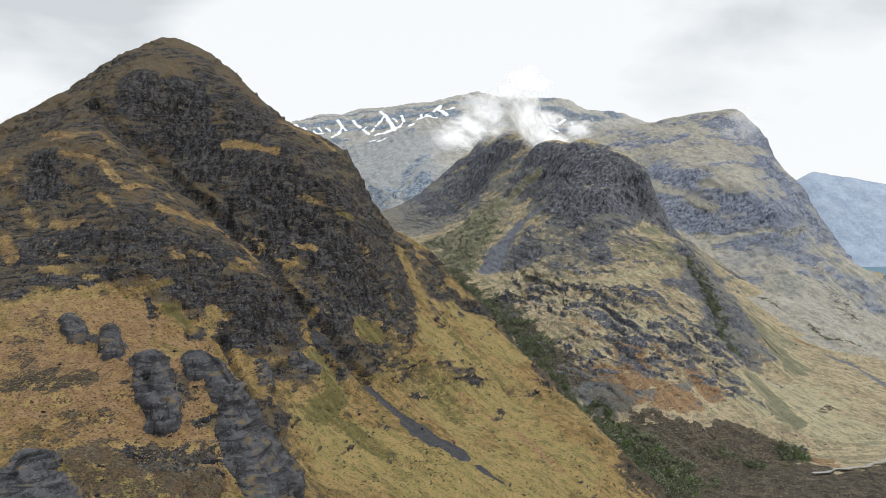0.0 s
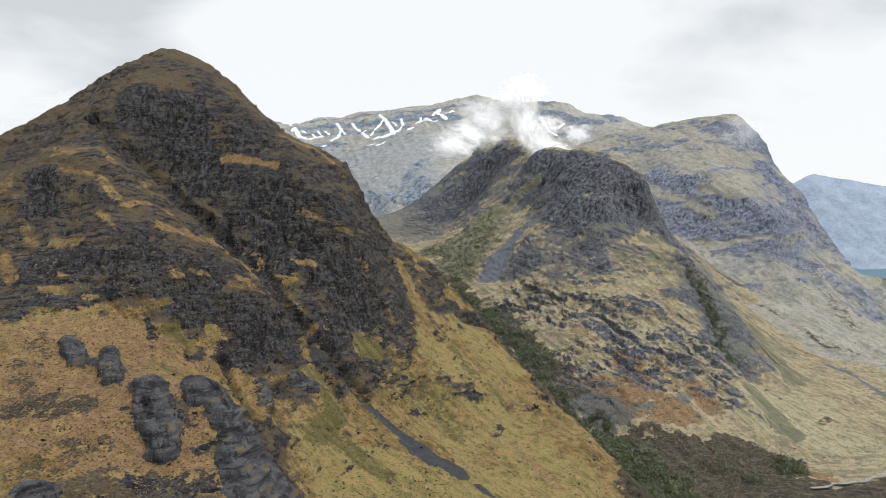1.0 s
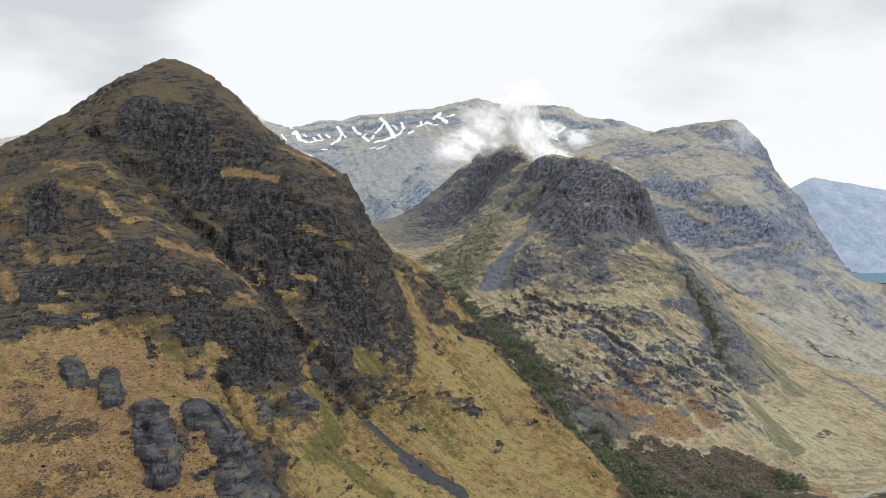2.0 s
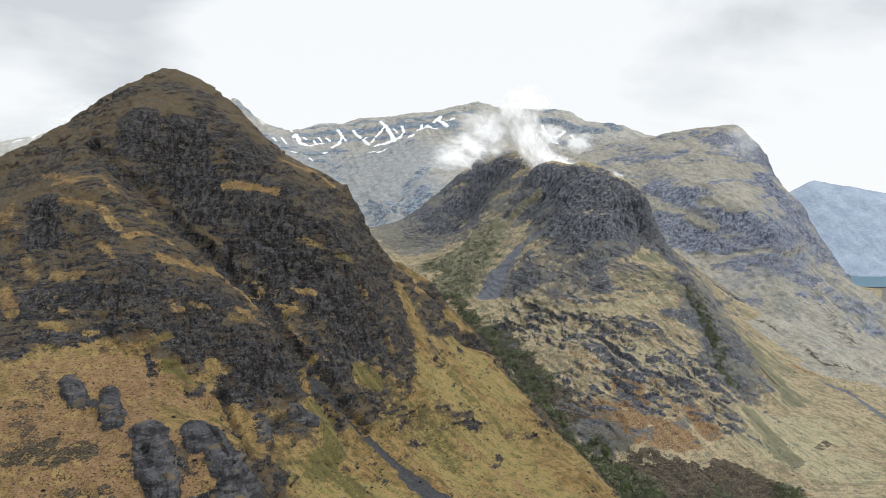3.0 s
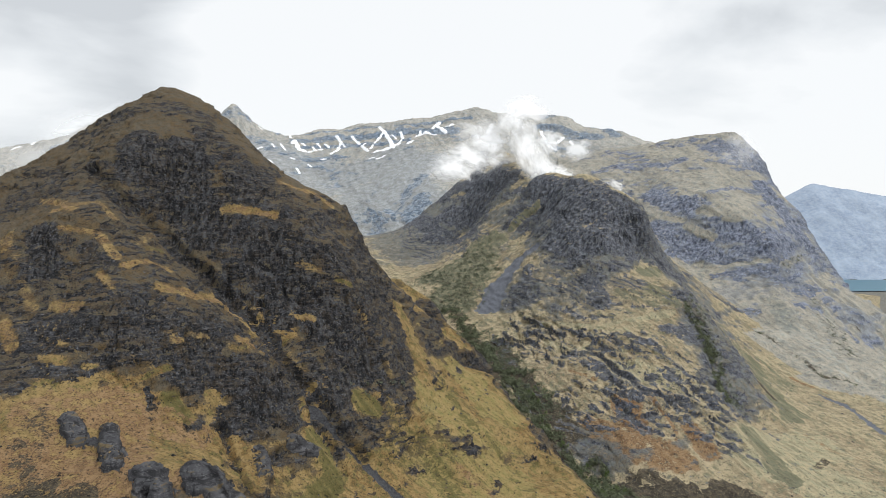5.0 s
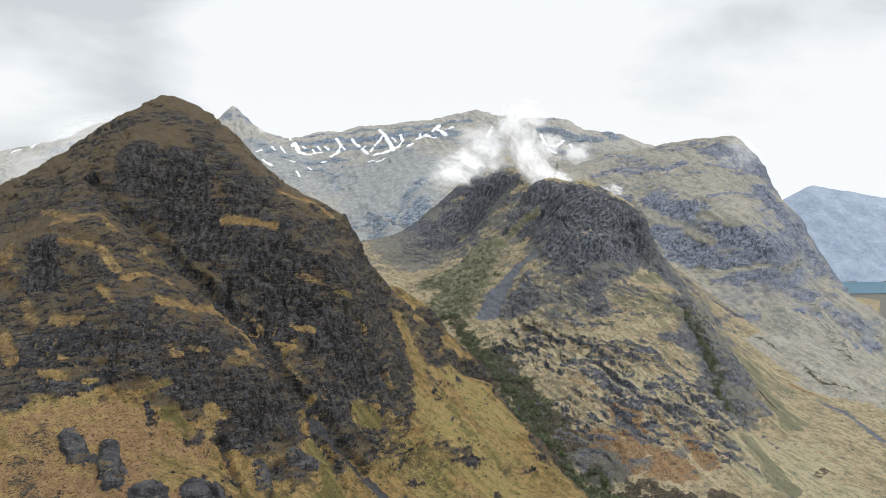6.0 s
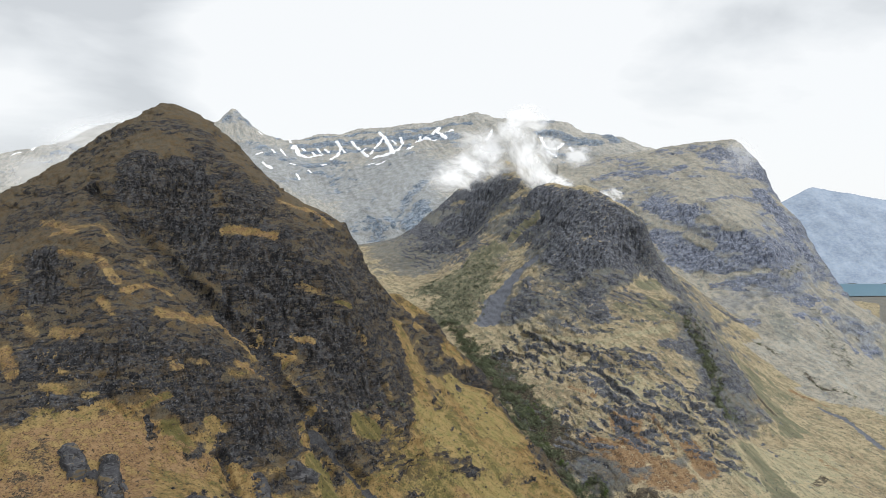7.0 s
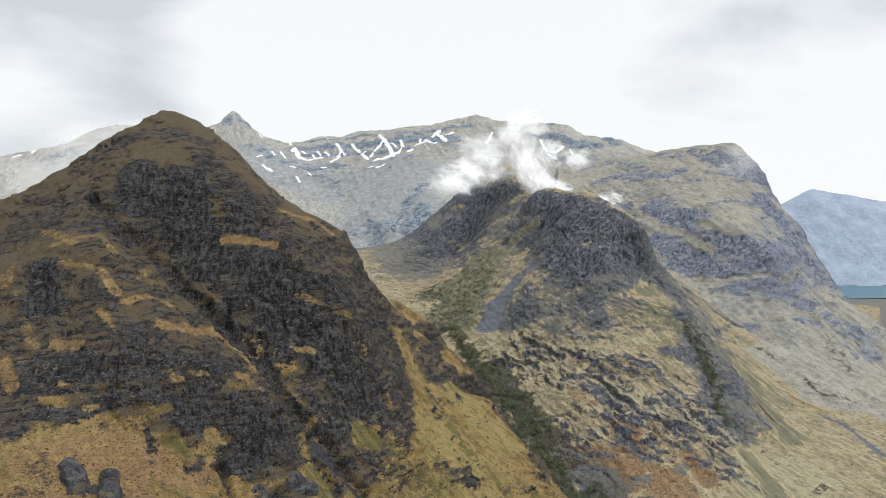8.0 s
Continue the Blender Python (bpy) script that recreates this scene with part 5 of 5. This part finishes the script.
woodland(middle, 4200, birch_leaves, 3.5, 9, "dense dark birch scrub along the gorge")
woodland(middle, 3200, shrub_leaves, 3, 6, "scattered grey-green scrub on the corrie slope", 24, "scrub")
woodland(right, 260, shrub_leaves, 2.5, 5, "sparse grey-green birch scrub below cliffs")
woodland(near, 90, shrub_leaves, 4, 7, "thin shrubs on the crag foot")


def tree(rng, leaves):
    """A birch, about 9 m high, with its trunk, limbs and crown."""
    base = tagged(new("tree"), "birch tree in fresh leaf beside the stream", "tree", "trees by the stream")
    bm = bmesh.new()
    limbs = [((0, 0, -1), (0.3, 0.1, 6.5), 0.28)] + [((0.1, 0, 2 + 0.8 * i), (1.9 * math.cos(i * 2.2), 1.9 * math.sin(i * 2.2), 4.2 + 0.7 * i), 0.11) for i in range(4)]
    for a, b, r in limbs:
        a, b = Vector(a), Vector(b)
        turn = (b - a).to_track_quat("Z", "Y").to_matrix().to_4x4()
        bmesh.ops.create_cone(bm, segments=6, radius1=r, radius2=0.35 * r, depth=(b - a).length, matrix=Matrix.Translation((a + b) / 2) @ turn)
    part("trunk", bm, bark, base)
    crown = new("crown", triangles("crown", leaf_cloud(rng, np.zeros(3), 7.0, 9.0, 260, 0.36), leaves))
    crown.parent = base
    return base


rng = np.random.default_rng(7)
kinds = [tree(rng, birch_leaves), tree(rng, alder_leaves), tree(rng, alder_leaves)]
places = spots(middle, "wood", 130, rng, lambda g: (g["y"] < 900) * 1.0)
for n, p in enumerate(places):
    m = pose(*p, 0, 0, rng.uniform(0, 360)) @ Matrix.Scale(rng.uniform(0.7, 1.25), 4)
    if n < 3:
        kinds[n].matrix_basis = m
    else:
        copy = copy_thing(kinds[n % 3], m)
        copy.matrix_basis = m


def boulder_mesh(seed):
    bm = bmesh.new()
    bmesh.ops.create_icosphere(bm, subdivisions=2, radius=1.0)
    for v in bm.verts:
        k = 0.75 + 0.6 * noise.noise(v.co * 1.1 + Vector((seed * 7.1, 0, 0)))
        v.co = Vector((v.co.x * 1.2, v.co.y, v.co.z * 0.8)) * k
    me = bpy.data.meshes.new("boulder")
    bm.to_mesh(me)
    bm.free()
    for key, value in (("rock", 1.0),):
        me.attributes.new(key, "FLOAT", "POINT").data.foreach_set("value", np.full(len(me.vertices), value, np.float32))
    me.materials.append(near_rock)
    return me


boulder_meshes = [boulder_mesh(i) for i in range(5)]


def boulders(owner, count, rule, low, high, group):
    rng = np.random.default_rng(count)
    g = grids[owner]
    p = (rule(g) * g["keep"] * (g["rock"] < 0.15)).ravel() * g["y"].ravel()
    for n, i in enumerate(rng.choice(p.size, count, p=p / p.sum())):
        ob = new("boulder", boulder_meshes[n % 5])
        s = low * (high / low) ** (rng.uniform() ** 1.8)
        ob.matrix_world = pose(*(g[c].ravel()[i] * S for c in "xyz"), rng.uniform(-20, 20), rng.uniform(-20, 20), rng.uniform(0, 360)) @ Matrix.Scale(s, 4)
        tagged(ob, "dark lichened boulder lying in moor grass", "boulder", group)


boulders(near, 230, lambda g: (g["y"] < 860) & (g["z"] < 235), 0.9, 2.8, "boulders on the near slope")
boulders(middle, 70, lambda g: (g["y"] < 1150) & (g["z"] < 200), 1.0, 3.0, "boulders on the middle slope")

# ---- the far glen ----


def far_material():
    k = Nodes("hazed_hill")
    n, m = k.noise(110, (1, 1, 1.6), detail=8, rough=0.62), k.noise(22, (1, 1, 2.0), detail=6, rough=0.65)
    # the pale blue is haze painted into the hill's colour
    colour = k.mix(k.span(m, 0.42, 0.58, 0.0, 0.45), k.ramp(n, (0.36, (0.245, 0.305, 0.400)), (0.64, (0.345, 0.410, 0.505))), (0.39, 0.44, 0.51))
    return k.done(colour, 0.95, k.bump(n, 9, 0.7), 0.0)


hazed_hill = far_material()
FAR = {
    "crest": [(1150, 3930, 300), (1500, 3930, 360), (1832, 3930, 438), (1926, 3930, 485), (2000, 3935, 530), (2056, 3940, 556), (2110, 3935, 542), (2239, 3935, 522), (2451, 3935, 484), (2800, 3935, 430)],
    "spur": [(1700, 3800, 330), (1950, 3780, 330), (2250, 3780, 300), (2600, 3800, 300)],
    "shore": [(1200, 3620, 62), (1700, 3610, 62), (2200, 3605, 62), (2800, 3600, 62), (1400, 3720, 170), (2000, 3700, 190)],
}
far_relief = Relief(FAR)
fx, fy = np.meshgrid(np.linspace(1150, 2800, 330), np.linspace(3600, 3945, 120), indexing="ij")
fz = far_relief(fx, fy) + 60 * (fbm(fx / 150, fy / 90, fx * 0, 5, 15) - 0.5) * step(3600, 3680, fy) * (1 - step(3850, 3940, fy)) + 14 * (fbm(fx / 60, fy / 60, fx * 0, 4, 19) - 0.5)
tagged(sheet("backdrop", fx, fy, fz, hazed_hill), "hazy blue hill beyond the loch", "hill", kind="structure")


def water_material():
    k = Nodes("loch_water")
    n = k.noise(14, detail=3)
    return k.done((0.06, 0.14, 0.18), 0.35, k.bump(n, 0.3, 0.3), 0.25)


loch_water = water_material()
bm = bmesh.new()
ring = [bm.verts.new(((x + 40 * math.sin(i * 1.7)) * S, (y + 30 * math.cos(i * 2.3)) * S, (FLOOR + 1.5) * S)) for i, (x, y) in enumerate([(1350, 3080), (1700, 3040), (2050, 3060), (2600, 3080), (2600, 3605), (2100, 3600), (1700, 3605), (1300, 3600)])]
bm.faces.new(ring)
me = bpy.data.meshes.new("water")
bm.to_mesh(me)
bm.free()
me.materials.append(loch_water)
tagged(new("water", me), "still dark blue loch on the glen floor", "loch", kind="structure")


def burn_material():
    k = Nodes("stony_burn")
    n = k.noise(2.2, detail=5, rough=0.7)
    return k.done(k.ramp(n, (0.40, (0.10, 0.11, 0.11)), (0.62, (0.36, 0.35, 0.33))), 0.45, k.bump(n, 0.4, 0.6), 0.3)


stony_burn = burn_material()


def burn():
    """The stony burn that winds over the glen's floor."""
    line = [(355, 671), (379, 681), (397, 687), (415, 690), (433, 700), (449, 710), (476, 724), (566, 784), (736, 844)]
    bm = bmesh.new()
    rows = []
    for i in range((len(line) - 1) * 6 + 1):
        a, f = divmod(i, 6)
        p = Vector(line[a]) if f == 0 else Vector(line[a]).lerp(Vector(line[a + 1]), f / 6)
        ahead = (Vector(line[min(a + 1, len(line) - 1)]) - Vector(line[max(a - 1, 0)])).normalized()
        wide = 1.7 + 0.6 * math.sin(i * 0.7) + 0.4 * math.sin(i * 1.9)
        side = Vector((-ahead.y, ahead.x)) * wide
        p = p + Vector((1.5 * math.sin(i * 0.5), 1.5 * math.cos(i * 0.8)))
        rows.append([bm.verts.new(((p.x + k * side.x) * S, (p.y + k * side.y) * S, (FLOOR - 0.4) * S)) for k in (-1, 1)])
    for a, b in zip(rows, rows[1:]):
        bm.faces.new((a[0], b[0], b[1], a[1]))
    me = bpy.data.meshes.new("stream")
    bm.to_mesh(me)
    bm.free()
    me.materials.append(stony_burn)
    return tagged(new("stream", me), "shallow pale burn winding over the glen floor", "stream", kind="structure")


burn()

# ---- cloud ----


def mist_material():
    k = Nodes("mist")
    nt = k.nt
    info = nt.nodes.new("ShaderNodeObjectInfo")
    split = nt.nodes.new("ShaderNodeVectorMath")
    split.operation = "MULTIPLY"
    split.inputs[1].default_value = (1, 1, 0)
    k.put(split.inputs[0], k.co)
    length = nt.nodes.new("ShaderNodeVectorMath")
    length.operation = "LENGTH"
    k.put(length.inputs[0], split.outputs[0])
    shift = nt.nodes.new("ShaderNodeVectorMath")
    shift.operation = "MULTIPLY_ADD"
    shift.inputs[0].default_value = (31, 17, 23)
    k.put(shift.inputs[1], info.outputs["Random"])
    k.put(shift.inputs[2], k.co)
    n = nt.nodes.new("ShaderNodeTexNoise")
    n.inputs["Scale"].default_value, n.inputs["Detail"].default_value, n.inputs["Roughness"].default_value = 1.9, 5.0, 0.5
    n.inputs["Distortion"].default_value = 0.35
    k.put(n.inputs["Vector"], shift.outputs[0])
    body = k.math("ADD", k.math("SUBTRACT", 1.0, length.outputs["Value"]), k.math("MULTIPLY", k.math("SUBTRACT", n.outputs["Fac"], 0.5), 1.9))
    rim = k.span(length.outputs["Value"], 0.98, 0.55)
    alpha = k.math("MULTIPLY", k.math("MULTIPLY", k.span(body, 0.05, 1.05), rim), k.attr("thickness"))
    white, thin, both, clear, out = (nt.nodes.new("ShaderNode" + q) for q in ("BsdfDiffuse", "BsdfTranslucent", "MixShader", "BsdfTransparent", "MixShader"))
    for q in (white, thin):
        q.inputs["Color"].default_value = (0.97, 0.975, 0.98, 1)
    both.inputs[0].default_value = 0.2
    nt.links.new(white.outputs[0], both.inputs[1])
    nt.links.new(thin.outputs[0], both.inputs[2])
    k.put(out.inputs[0], alpha)
    nt.links.new(clear.outputs[0], out.inputs[1])
    nt.links.new(both.outputs[0], out.inputs[2])
    nt.links.new(out.outputs[0], nt.nodes["Material Output"].inputs[0])
    nt.nodes.remove(k.bsdf)
    return k.mat


mist = mist_material()


def veil(parent, x, y, z, wide, high, lean, density):
    """One bowed veil of a cloud, in survey units."""
    u, v = np.meshgrid(np.linspace(-1, 1, 15), np.linspace(-1, 1, 15), indexing="ij")
    ob = sheet("veil", u / S, v / S, 0.22 * (1 - u * u - v * v) / S + 0.08 * (fbm(u * 2 + x, v * 2 + y, u * 0, 3, 9) - 0.5) / S, mist, None, thickness=np.full_like(u, density))
    ob.parent = parent
    ob.matrix_basis = pose(x * S, y * S, z * S, 52, 0, 0) @ pose(0, 0, 0, 0, 0, lean) @ Matrix.Diagonal((wide * S, 1.25 * high * S, 25 * S, 1))
    return ob


def cloud(label, *veils):
    base = tagged(new("cloud"), label, "cloud")
    for v in veils:
        veil(base, *v)


cloud("white cloud plume clinging to the middle ridge",
      (30, 1540, 476, 78, 40, -14, 1.0),
      (62, 1560, 500, 84, 46, -22, 1.0),
      (5, 1545, 462, 52, 26, -8, 0.9),
      (100, 1580, 528, 66, 48, -35, 0.95),
      (186, 1575, 530, 54, 100, 6, 1.0),
      (206, 1560, 500, 58, 72, 12, 1.0),
      (222, 1545, 470, 54, 40, 8, 1.0),
      (250, 1530, 460, 42, 24, 15, 0.9),
      (158, 1590, 585, 52, 62, -8, 0.9),
      (190, 1600, 610, 70, 50, 0, 0.75),
      (110, 1600, 560, 60, 46, -30, 0.7),
      (121, 1590, 505, 74, 40, 0, 0.75),
      (70, 1610, 560, 70, 34, -15, 0.5),
      )
cloud("thin wisp of cloud drifting past the far crest", (430, 2300, 585, 85, 55, 20, 0.75), (350, 2320, 620, 60, 60, -30, 0.7))
cloud("small wisp of cloud below the saddle", (415, 1820, 440, 40, 32, -25, 0.8), (450, 1850, 450, 30, 26, 20, 0.6))
cloud("faint wisp of cloud across the flat-topped cliff", (820, 1960, 550, 75, 80, -25, 0.3), (790, 1950, 520, 90, 45, 15, 0.25))
cloud("grey mist over the western skyline", (-700, 1500, 530, 240, 110, 8, 0.38), (-560, 1400, 535, 170, 80, -10, 0.32), (-800, 1500, 480, 200, 110, 0, 0.32))
